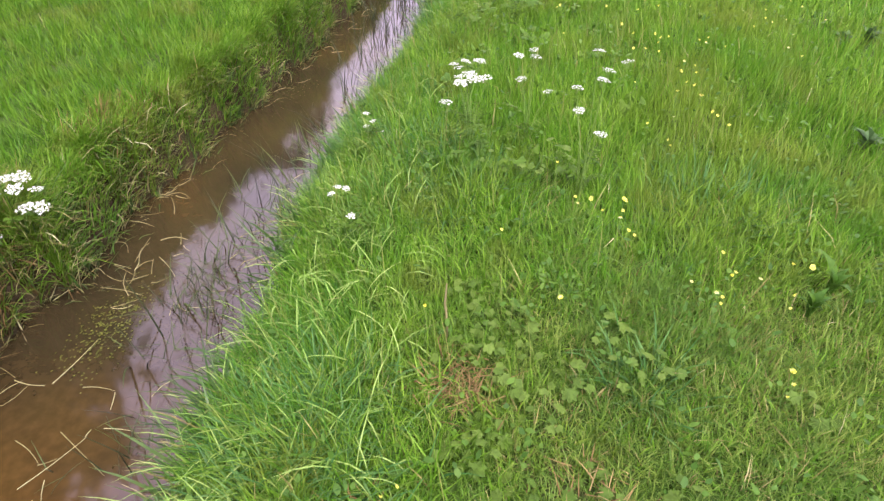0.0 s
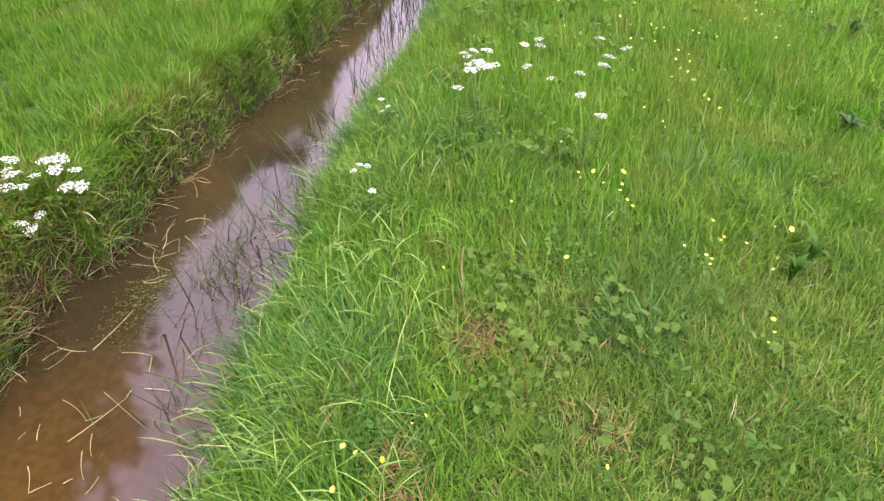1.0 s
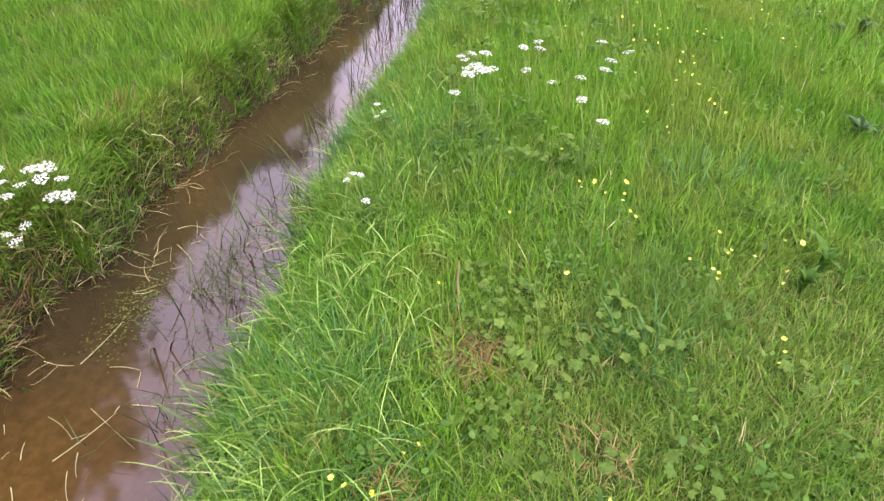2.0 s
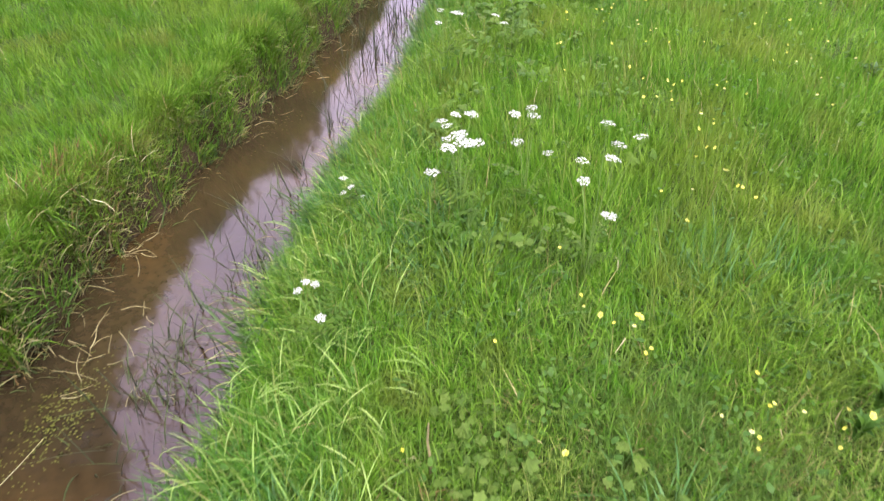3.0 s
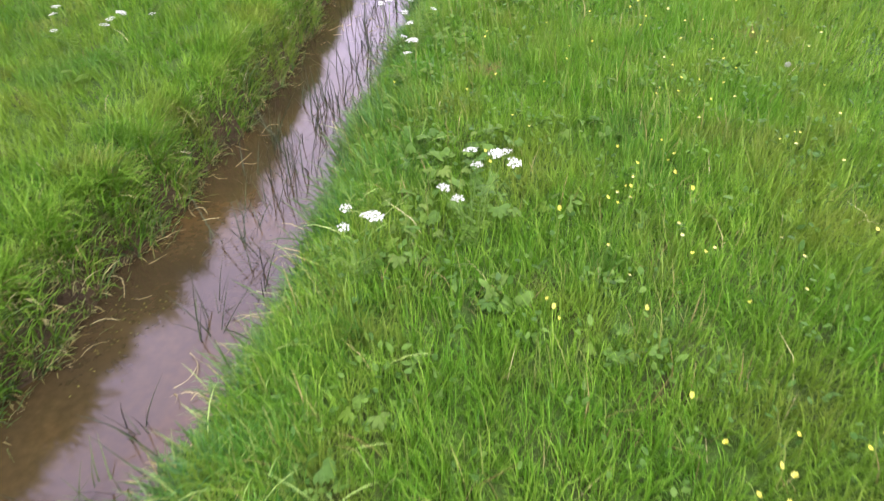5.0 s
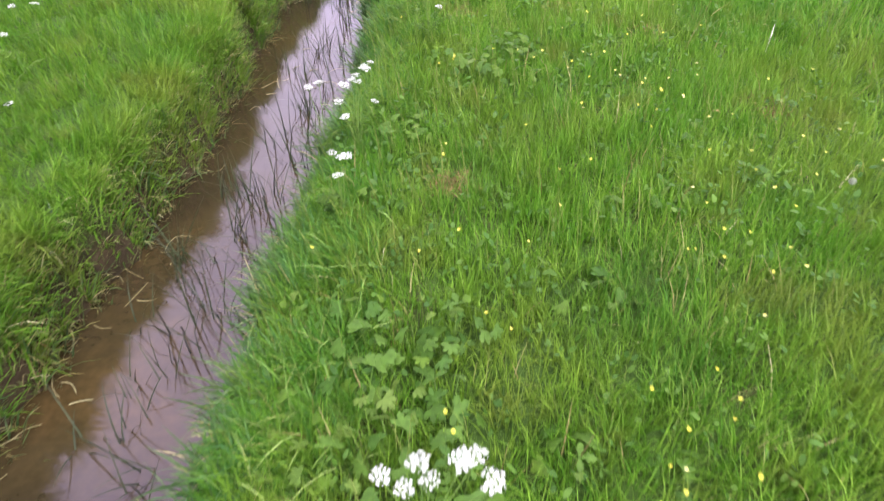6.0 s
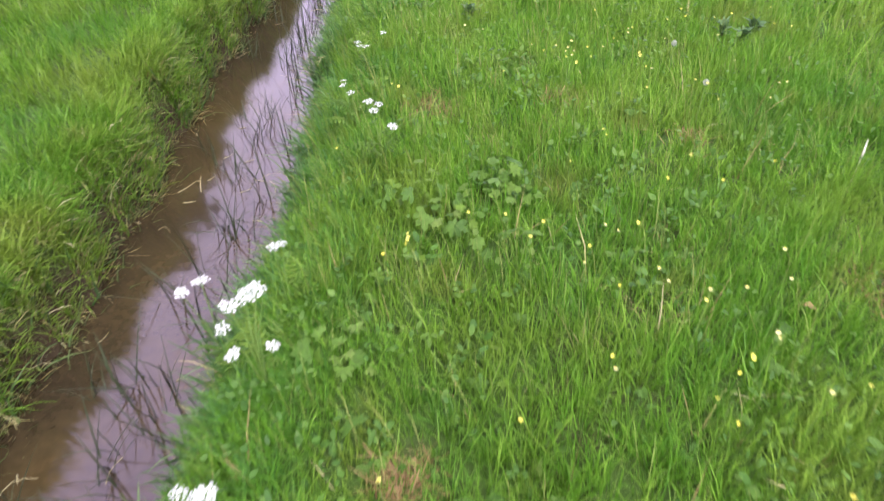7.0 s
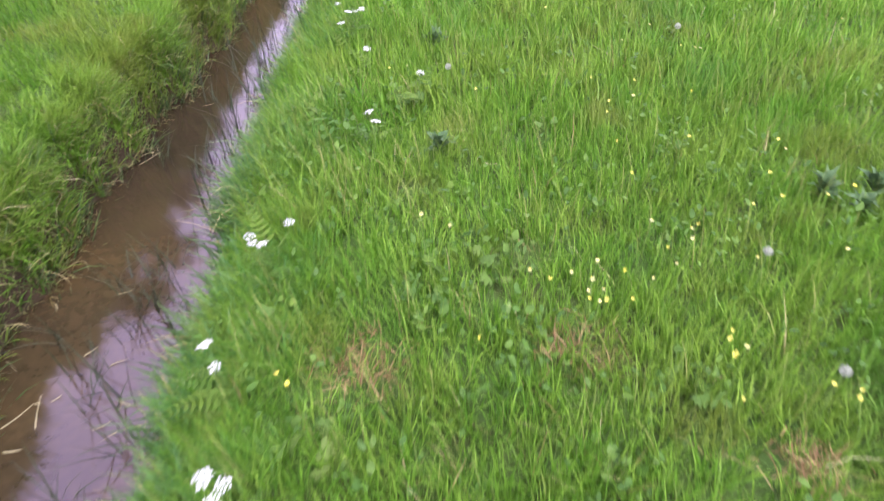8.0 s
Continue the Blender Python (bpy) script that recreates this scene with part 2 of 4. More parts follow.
middle = lambda y: (edge(LEFT_EDGE, y) + edge(RIGHT_EDGE, y)) / 2
far = np.array([7, 12, 25, 60, 140, 300.0])
across = np.r_[-far[::-1], np.arange(-5, -1.2, 0.1), np.arange(-1.2, 1.2, 0.035), np.arange(1.2, 6, 0.1), far]
along = np.r_[-far[::-1], np.arange(-5, 14, 0.07), far + 9]
ground = tagged(sheet("ground", across, along, land, middle, GROUND), "uneven meadow soil with a ditch cut through it", "ground", kind="structure")
water = tagged(sheet("water", np.linspace(-0.75, 0.75, 12), np.r_[-far[::-1], np.arange(-5, 14, 0.25), far + 9], lambda x, y: 0 * x + WATER_Z, middle, WATER), "shallow muddy brown ditch water mirroring a pale sky", "water", kind="structure")

# ---- grass: blades in tufts ----
rng = np.random.default_rng(7)


def blade_field(name, x, y, length, width, heading, tilt, bend, twist, material, label, category="grass", z=None, wind=0.0, shape=(1.0, 0.92, 0.62)):
    """Many tapering, arching blades as one mesh."""
    n, steps = len(x), len(shape)
    each = 2 * steps + 1
    z = land(x, y) - 0.01 if z is None else z
    p = np.stack([x, y, z], -1)
    side = np.stack([np.cos(heading + np.pi / 2 + twist), np.sin(heading + np.pi / 2 + twist), 0 * x], -1)
    co = np.empty((n, each, 3), np.float32)
    for k, share in enumerate(shape):
        off = side * (width * share / 2)[:, None]
        co[:, 2 * k], co[:, 2 * k + 1] = p - off, p + off
        lean = tilt + bend * (k + 0.5) / steps
        step = length / steps
        p = p + np.stack([np.cos(heading) * np.sin(lean) * step - wind * step * (0.4 + 1.8 * k / steps), np.sin(heading) * np.sin(lean) * step, np.cos(lean) * step], -1)
    co[:, -1] = p
    ring = [2 * k + d for k in range(steps - 1) for d in (0, 1, 3, 2)] + [each - 3, each - 2, each - 1]
    corner = (np.arange(n)[:, None] * each + np.array(ring)).astype(np.int32)
    start = (np.arange(n)[:, None] * len(ring) + 4 * np.arange(steps)).astype(np.int32)
    me = bpy.data.meshes.new(name)
    me.vertices.add(each * n)
    me.vertices.foreach_set("co", co.ravel())
    me.loops.add(len(ring) * n)
    me.loops.foreach_set("vertex_index", corner.ravel())
    me.polygons.add(steps * n)
    me.polygons.foreach_set("loop_start", start.ravel())
    me.update(calc_edges=True)
    me.materials.append(material)
    return tagged(new(name, me), label, category, kind="stuff")


def tufts(count, box, keep, blades=9, spread=0.032):
    """Places of blades that stand in tufts inside a box where keep() allows, with each tuft's own number."""
    x0, x1, y0, y1 = box
    c = max(1, count // blades)
    cx, cy = rng.uniform(x0, x1, c), rng.uniform(y0, y1, c)
    which = np.repeat(np.arange(c), blades)
    out = rng.uniform(0, 2 * np.pi, len(which))
    r = spread * np.sqrt(rng.uniform(0, 1, len(which))) * rng.uniform(0.6, 1.5, c)[which]
    x, y = cx[which] + r * np.cos(out), cy[which] + r * np.sin(out)
    ok = keep(x, y) > rng.uniform(0, 1, c)[which]
    return x[ok], y[ok], out[ok], which[ok], c


def meadow(name, count, box, keep, size, material, label, width=0.0050, tall=None, lean=0.3, droop=0.6, wind=0.05, blades=9):
    x, y, out, which, c = tufts(count, box, keep, blades)
    n = len(x)
    big = rng.normal(1, 0.18, c)[which] * (1 + 0.25 * waver(2.1 * x + 5, 2.1 * y)) * (tall(x, y) if tall else 1)
    length = np.clip(size * big * rng.uniform(0.55, 1.25, n), 0.03, 0.6)
    tip = rng.uniform(0, 2 * np.pi, c)[which]
    heading = np.where(rng.uniform(0, 1, n) < 0.5, out, tip) + rng.normal(0, 0.5, n)
    return blade_field(name, x, y, length, width * rng.uniform(0.6, 1.5, n), heading, np.abs(rng.normal(0, lean, n)), np.abs(rng.normal(0.25, droop, n)), rng.normal(0, 0.7, n), material, label, wind=wind, shape=(1.0, 0.85))


right_of = lambda x, y: x - edge(RIGHT_EDGE, y)
left_of = lambda x, y: edge(LEFT_EDGE, y) - x + nibbled(y)
hollow = lambda x, y, cx, cy, r: np.exp(-((x - cx) ** 2 + (y - cy) ** 2) / r ** 2)
# Thin, worn spots in the turf.
worn = lambda x, y: np.clip(0.75 * hollow(x, y, 0.10, 1.03, 0.10) + 0.9 * hollow(x, y, -0.07, 0.46, 0.09) + 0.85 * hollow(x, y, -0.10, 0.62, 0.08) + 0.5 * hollow(x, y, 0.45, 0.72, 0.12) + 0.7 * hollow(x, y, 1.70, 6.80, 0.1) + 0.6 * hollow(x, y, 0.45, 5.33, 0.1) + 0.6 * hollow(x, y, 0.62, 7.18, 0.12) + 0.4 * hollow(x, y, 1.19, 7.2, 0.1) + 0.7 * hollow(x, y, 2.02, 5.87, 0.12), 0, 0.95)
# The short, trodden turf beside the longer grass.
trodden = lambda x, y: np.clip((x - 0.02 + 0.1 * waver(4 * x, 4 * y)) / 0.3, 0, 1) * np.clip((1.75 - y + 0.25 * waver(3 * x, 3 * y)) / 0.5, 0, 1)
short = lambda x, y: 1 - 0.38 * trodden(x, y)
# Dense grass thins out into the rough grass of the wider field.
thins = lambda x, y: np.clip(np.minimum(np.minimum((x + 4.15) / 0.6, (4.75 - x) / 0.95), np.minimum((12.6 - y) / 1.7, (y + 0.5) / 0.8)) + 0.35 * waver(2.5 * x, 2.5 * y) * ((x < -3.6) | (x > 3.9) | (y > 11)), 0, 1)
side_keep = lambda x, y: thins(x, y) * np.where(right_of(x, y) > 0.36, (1 - worn(x, y)) * (1 - 0.6 * trodden(x, y)), 0)

# Tangled leafy grass at the start of the walk gives way to finer, upright grass further on.
tangled = lambda x, y: np.clip((2.5 - y + 0.5 * waver(2 * x, 2 * y)) / 0.7, 0, 1)
inner = lambda x, y: x < 1.5 + 0.16 * np.minimum(y, 8.5)
meadow("meadow_grass", 125000, (-0.9, 2.0, -0.4, 3.2), lambda x, y: side_keep(x, y) * tangled(x, y) * inner(x, y), 0.115, GRASS_RIGHT, "tangled bright green meadow grass in uneven tufts", tall=short, width=0.0039, lean=0.48, droop=0.9)
meadow("meadow_grass", 65000, (-0.9, 2.0, -0.4, 3.2), lambda x, y: side_keep(x, y) * tangled(x, y) * inner(x, y), 0.11, TURF, "low dull green undergrowth of the meadow", tall=short, width=0.0034, lean=0.7, droop=0.9)
meadow("meadow_grass", 230000, (-0.7, 2.9, 1.5, 8.5), lambda x, y: side_keep(x, y) * (1 - tangled(x, y)) * inner(x, y), 0.122, GRASS_RIGHT, "fine upright bright green meadow grass", width=0.0036, lean=0.28, droop=0.6)
meadow("meadow_grass", 130000, (1.3, 4.6, 0.0, 12.5), lambda x, y: side_keep(x, y) * ~inner(x, y), 0.15, GRASS_RIGHT, "dense bright green meadow grass beside the ditch", width=0.0056)
meadow("meadow_grass", 80000, (-0.4, 2.86, 8.5, 12.5), lambda x, y: side_keep(x, y) * (x < 2.86), 0.15, GRASS_RIGHT, "dense bright green meadow grass further along", width=0.0056)
meadow("meadow_grass", 165000, (-4.0, -0.8, 0.2, 12.5), lambda x, y: thins(x, y) * (left_of(x, y) > 0.03) * np.clip(1.25 - 0.2 * left_of(x, y), 0, 1), 0.135, GRASS_LEFT, "fine yellow-green meadow grass across the ditch", width=0.0044, lean=0.34, droop=0.7, tall=lambda x, y: 1 + 0.7 * np.clip((2.3 - y) / 0.4, 0, 1) * np.clip((0.7 - left_of(x, y)) / 0.3, 0, 1))
ragged = lambda x, y: np.clip(0.5 + np.maximum(np.maximum(-3.85 - x, x - 4.1), np.maximum(-0.1 - y, y - 11.5)) / 0.6 + 0.3 * waver(3 * x, 3 * y), 0, 1)
meadow("meadow_grass", 80000, (-11, 12, -6, 20), lambda x, y: ((right_of(x, y) > 0.32) | (left_of(x, y) > 0.08)) * ragged(x, y), 0.22, GRASS_LEFT, "rough green meadow grass around the field", width=0.024)


def bank(name, count, rows, side, reach, size, material, label, droop, width=0.0048, spread=0.55, y0=-0.8, y1=12.8, gaps=0.6):
    """Blades that root along a bank and hang over the water; side: the way they fall."""
    y = rng.uniform(y0, y1, 2 * count)
    bunch = lambda v: np.clip(0.5 + 0.5 * np.sin(9 * v + 3 * np.sin(2.7 * v)) * np.sin(4.1 * v + 1) + 0.3 * np.sin(27 * v + 3 * np.sin(5 * v)), 0, 1)
    y = y[rng.uniform(0, 1, 2 * count) < gaps + (1 - gaps) * bunch(y)][:count]
    count = len(y)
    clump = bunch(y)
    y = y + 0.035 * np.sin(31 * y + 4 * np.sin(7 * y))
    d = rng.uniform(reach[0], reach[1], count)
    x = edge(rows, y) - side * d + (nibbled(y) if rows is LEFT_EDGE else 0)
    heading = np.where(side > 0, 0.0, np.pi) + rng.normal(0, spread, count)
    length = size * (0.6 + 0.6 * clump) * rng.uniform(0.5, 1.3, count)
    return blade_field(name, x, y, length, width * rng.uniform(0.6, 1.6, count), heading, np.abs(rng.normal(0.35, 0.25, count)), np.abs(rng.normal(droop, 0.5, count)), rng.normal(0, 0.6, count), material, label)


bank("bank_grass", 50000, RIGHT_EDGE, -1, (0.30, 0.78), 0.14, GRASS_LUSH, "long lush grass arching over the ditch edge", 0.8, spread=1.7, width=0.0040)
bank("bank_grass", 25000, LEFT_EDGE, 1, (0.01, 0.28), 0.16, GRASS_BANK, "tangled yellow-green grass on the ditch bank", 0.8, width=0.0046, spread=1.3, gaps=0.35)
bank("bank_grass", 15500, LEFT_EDGE, 1, (0.0, 0.13), 0.20, GRASS_BANK, "green grass tufts at the foot of the ditch bank", 0.8, width=0.0048, spread=1.3, gaps=0.15)
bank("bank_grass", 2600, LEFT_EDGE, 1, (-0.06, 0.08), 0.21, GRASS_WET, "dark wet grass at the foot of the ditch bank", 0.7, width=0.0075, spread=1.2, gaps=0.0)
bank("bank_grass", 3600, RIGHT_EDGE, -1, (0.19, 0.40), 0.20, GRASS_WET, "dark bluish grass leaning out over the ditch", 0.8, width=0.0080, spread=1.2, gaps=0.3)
bank("bank_grass", 9000, LEFT_EDGE, 1, (0.05, 0.19), 0.19, GRASS_BANK, "yellow-green grass hanging over the lip of the bank", 1.2, width=0.0046, spread=0.8, gaps=0.4)
bank("bank_mat", 11000, LEFT_EDGE, 1, (-0.02, 0.11), 0.115, OLIVE, "olive and straw mat of grass hanging down the bank", 1.1, width=0.0048, spread=1.2, gaps=0.8)
bank("bank_mat", 5000, LEFT_EDGE, 1, (0.0, 0.12), 0.16, GRASS_BANK, "short green blades standing out of the bank", 0.3, width=0.0046, spread=2.0, gaps=0.6)
bank("dry_grass", 2000, LEFT_EDGE, 1, (-0.02, 0.14), 0.11, THATCH, "reddish brown dead grass at the ditch edge", 1.2, width=0.005, spread=1.4, gaps=0.1)
bank("dry_grass", 150, LEFT_EDGE, 1, (-0.06, 0.10), 0.22, PALE, "long bleached straw fallen over the ditch edge", 1.0, width=0.006, spread=1.3, y0=1.5, y1=3.0)
bank("dry_grass", 2000, LEFT_EDGE, 1, (0.0, 0.40), 0.24, THATCH, "rust-brown withered tuft on the ditch bank", 0.9, width=0.006, spread=1.4, y0=1.15, y1=1.75)
bank("dry_grass", 4200, LEFT_EDGE, 1, (-0.04, 0.13), 0.15, GRASS_DRY, "brown dead grass hanging from the ditch bank", 1.3, width=0.004, spread=1.2)
bank("dry_grass", 900, LEFT_EDGE, 1, (-0.05, 0.16), 0.18, PALE, "bleached straw hanging over the ditch bank", 1.2, width=0.0042, spread=1.3)
bank("dry_grass", 700, RIGHT_EDGE, -1, (0.20, 0.40), 0.20, GRASS_DRY, "pale dead grass at the ditch edge", 1.5, width=0.004, spread=0.8)
bank("dry_grass", 700, LEFT_EDGE, 1, (0.02, 0.34), 0.19, GRASS_DRY, "straw-yellow withered grass on the ditch bank", 0.9, width=0.005, spread=1.5, y0=1.0, y1=2.0)
bank("dry_grass", 500, LEFT_EDGE, 1, (0.03, 0.25), 0.17, THATCH, "rust-brown withered tuft beside the ditch", 0.9, width=0.005, spread=1.4, y0=2.5, y1=3.0)
for rows, side, reach in ((LEFT_EDGE, 1, (0.0, 0.35)), (RIGHT_EDGE, -1, (0.25, 0.7))):
    for y0, y1 in ((-6, -0.7), (12.6, 20)):
        bank("bank_grass", 2600, rows, side, reach, 0.22, GRASS_BANK, "rough green grass along the ditch bank", 0.8, width=0.014, spread=1.4, y0=y0, y1=y1)
meadow("dry_grass", 6000, (-0.8, 4.2, 0.2, 11), lambda x, y: side_keep(x, y) * (0.35 + 0.4 * (x < 1.6)), 0.16, GRASS_DRY, "thin straw-coloured dead blades in the meadow", width=0.0034, lean=0.6, blades=3)
meadow("dry_grass", 450, (-4.0, 3.0, 0.2, 10), lambda x, y: ((left_of(x, y) > 0.1) | (right_of(x, y) > 0.4)) * 0.8, 0.17, PALE, "single bleached blades bent over in the meadow", width=0.0042, lean=0.5, droop=1.2, blades=1)
# Short, flattened turf with straw in it.
meadow("trodden_turf", 125000, (0.0, 2.4, 0.2, 2.3), lambda x, y: trodden(x, y) * (1 - worn(x, y)), 0.075, TURF, "short flattened dull green turf with straw in it", width=0.0031, lean=0.75, droop=0.8)
meadow("dry_grass", 20000, (0.0, 2.4, 0.2, 2.3), lambda x, y: 0.8 * trodden(x, y), 0.07, GRASS_DRY, "short straw lying in the trodden turf", width=0.003, lean=1.25)
bank("bank_grass", 900, RIGHT_EDGE, -1, (0.32, 0.72), 0.22, STALK, "pale drooping flower stalks of bank grass", 1.7, width=0.0032, spread=1.5, y1=4.5)
bank("bank_grass", 9000, RIGHT_EDGE, -1, (0.20, 0.50), 0.15, GRASS_BLUE, "blue-green leafy grass on the ditch edge", 0.7, width=0.0055, spread=1.8, y0=2.2, gaps=0.5)
# Seeding grasses whose pale tops nod over.
ay = rng.uniform(0.3, 5.0, 1400)
ay = ay[rng.uniform(0, 1, 1400) < np.clip(1.25 - 0.34 * ay, 0.10, 1)]
n = len(ay)
blade_field("nodding_grass", edge(RIGHT_EDGE, ay) + rng.uniform(0.25, 0.85, n), ay, rng.uniform(0.16, 0.28, n), rng.uniform(0.0022, 0.0048, n), rng.uniform(0, 6.28, n), np.abs(rng.normal(0.1, 0.12, n)), rng.uniform(1.3, 2.7, n), rng.normal(0, 0.5, n), SEED, "pale green seeding grass nodding over at the bank", shape=(0.45, 0.5, 0.7, 1.0, 0.7))
# Tussocks of broader, blue-green blades.
clumps = ((-0.33, 0.70, 0.14, 620), (-0.40, 0.90, 0.10, 420), (-0.22, 0.96, 0.09, 260), (0.64, 1.08, 0.06, 110), (1.00, 1.90, 0.16, 260), (-0.09, 2.31, 0.11, 300), (0.12, 1.95, 0.13, 200), (0.02, 2.12, 0.10, 200))
cx = np.concatenate([rng.normal(x, r, k) for x, y, r, k in clumps])
cy = np.concatenate([rng.normal(y, r, k) for x, y, r, k in clumps])
away = np.concatenate([np.full(k, i) for i, (x, y, r, k) in enumerate(clumps)])
n = len(cx)
heading = np.arctan2(cy - np.array([c[1] for c in clumps])[away], cx - np.array([c[0] for c in clumps])[away]) + rng.normal(0, 0.6, n)
blade_field("tussock_grass", cx, cy, rng.uniform(0.08, 0.19, n), rng.uniform(0.0035, 0.0075, n), heading, np.abs(rng.normal(0.35, 0.25, n)), rng.uniform(0.3, 1.5, n), rng.normal(0, 0.5, n), GRASS_BLUE, "blue-green tussocks of broad-bladed grass", shape=(1.0, 1.0, 0.85, 0.5))
# Thatch in the worn spots.
spots = ((0.10, 1.03, 0.055, 260), (-0.07, 0.46, 0.05, 130), (-0.10, 0.62, 0.04, 110), (0.45, 0.72, 0.06, 70), (0.45, 5.33, 0.045, 220), (0.60, 7.18, 0.07, 200), (1.70, 6.80, 0.05, 130), (1.19, 7.20, 0.05, 120), (2.02, 5.87, 0.06, 150))
tx = np.concatenate([rng.normal(x, r, k) for x, y, r, k in spots])
ty = np.concatenate([rng.normal(y, r, k) for x, y, r, k in spots])
n = len(tx)
blade_field("thatch", tx, ty, rng.uniform(0.03, 0.09, n), rng.uniform(0.002, 0.0045, n), rng.uniform(0, 6.28, n), rng.uniform(0.6, 1.45, n), rng.uniform(-0.3, 0.5, n), rng.normal(0, 0.5, n), THATCH, "reddish brown dead thatch in a worn turf spot", z=land(tx, ty) + rng.uniform(0.0, 0.05, n))


def herb_leaves(count, box, keep, size):
    x, y, out, which, c = tufts(count, box, keep, blades=6, spread=0.05)
    n = len(x)
    z = land(x, y) + rng.uniform(0.0, 0.11, n)
    return blade_field("low_herbs", x, y, size * rng.uniform(0.6, 1.5, n), size * rng.uniform(0.5, 0.9, n), out, rng.uniform(0.4, 1.35, n), rng.uniform(-0.2, 0.9, n), rng.normal(0, 0.3, n), HERB, "small broad green leaves low in the turf", "herbs", z=z, shape=(0.3, 1.0, 0.8))


herb_leaves(22000, (-0.6, 3.2, 0.1, 11), lambda x, y: (right_of(x, y) > 0.4) * np.clip(0.5 + 0.9 * waver(3 * x + 1, 3 * y), 0, 1), 0.022)
herb_leaves(4500, (-0.2, 2.2, 3.2, 9), lambda x, y: (right_of(x, y) > 0.4) * np.clip(0.3 + 1.2 * waver(2.2 * x + 4, 2.2 * y), 0, 1), 0.030)
# Thin flowering stalks of the grasses.
sx, sy, _, _, _ = tufts(10000, (-0.5, 3.6, 0.3, 11.5), lambda x, y: side_keep(x, y) * np.clip(0.35 + 0.1 * y, 0, 1), blades=4, spread=0.06)
n = len(sx)
blade_field("grass_stalks", sx, sy, rng.uniform(0.16, 0.30, n), rng.uniform(0.0014, 0.0026, n), rng.uniform(0, 6.28, n), np.abs(rng.normal(0, 0.12, n)), np.abs(rng.normal(0, 0.3, n)), rng.normal(0, 0.7, n), STALK, "thin pale stalks of flowering grasses", wind=0.12, shape=(0.8, 0.8, 1.0))

# ---- things that grow singly ----
def rod(points, radii, sides=5):
    """Vertices and faces of a tapering stalk through points."""
    verts, faces = [], []
    for k, (p, r) in enumerate(zip(points, radii)):
        p = Vector(p)
        ahead = (Vector(points[min(k + 1, len(points) - 1)]) - Vector(points[max(k - 1, 0)])).normalized()
        a = ahead.cross(Vector((0.31, 0.95, 0.05))).normalized()
        b = ahead.cross(a)
        for s in range(sides):
            w = 2 * math.pi * s / sides
            verts.append(p + a * (r * math.cos(w)) + b * (r * math.sin(w)))
    for k in range(len(points) - 1):
        for s in range(sides):
            i, j = k * sides + s, k * sides + (s + 1) % sides
            faces.append((i, j, j + sides, i + sides))
    faces.append(tuple(range((len(points) - 1) * sides, len(points) * sides)))
    return verts, faces


def join(*pieces):
    verts, faces = [], []
    for v, f in pieces:
        base = len(verts)
        verts += list(v)
        faces += [tuple(i + base for i in face) for face in f]
    return verts, faces


def floret(at, up, r, petals=5, cup=0.15):
    """A small open flower: a notched disc, slightly cupped."""
    up = Vector(up).normalized()
    a = up.cross(Vector((0.9, 0.2, 0.3))).normalized()
    b = up.cross(a)
    verts, faces = [Vector(at)], []
    turn = random.uniform(0, 6.28)
    n = 2 * petals
    for k in range(n):
        w, rr = turn + 2 * math.pi * k / n, r * (1.0 if k % 2 else 0.55)
        verts.append(Vector(at) + (a * math.cos(w) + b * math.sin(w)) * rr + up * (cup * r * (1 if k % 2 else 0.6)))
        faces.append((0, 1 + k, 1 + (k + 1) % n))
    return verts, faces


def umbel_mesh(radius, count):
    """A flat-topped head of small clusters of white florets."""
    pieces = []
    for k in range(count):
        r = radius * math.sqrt((k + 0.35) / count) * random.uniform(0.9, 1.1)
        w = 2.4 * k + random.uniform(-0.25, 0.25)
        c = Vector((r * math.cos(w), r * math.sin(w), -6 * r * r + random.uniform(-0.002, 0.003)))
        spread = radius * random.uniform(0.11, 0.19)
        for f in range(12):
            q = spread * math.sqrt(f / 12)
            v = 2.4 * f + k
            at = c + Vector((q * math.cos(v), q * math.sin(v), -20 * q * q + random.uniform(-0.0012, 0.0012)))
            pieces.append(floret(at, (at.x * 9 + random.uniform(-0.4, 0.4), at.y * 9 + random.uniform(-0.4, 0.4), 1), radius * random.uniform(0.055, 0.095), 4))
    for k in range(2 * count):
        r, w = radius * math.sqrt(random.random()) * 1.08, random.uniform(0, 6.28)
        at = Vector((r * math.cos(w), r * math.sin(w), -6 * r * r + random.uniform(-0.004, 0.002)))
        pieces.append(floret(at, (at.x * 9 + random.uniform(-0.5, 0.5), at.y * 9 + random.uniform(-0.5, 0.5), 1), radius * random.uniform(0.06, 0.10), 5))
    return mesh_of("umbel", *join(*pieces), WHITE)


def rays_mesh(radius):
    pieces = []
    for k in range(9):
        w = 2.4 * k
        r = radius * math.sqrt((k + 0.35) / 9)
        pieces.append(rod([(0, 0, -0.034), (r * 0.6 * math.cos(w), r * 0.6 * math.sin(w), -0.014), (r * math.cos(w), r * math.sin(w), -6 * r * r - 0.001)], (0.0008, 0.0007, 0.0005), 3))
    return mesh_of("rays", *join(*pieces), STEM)


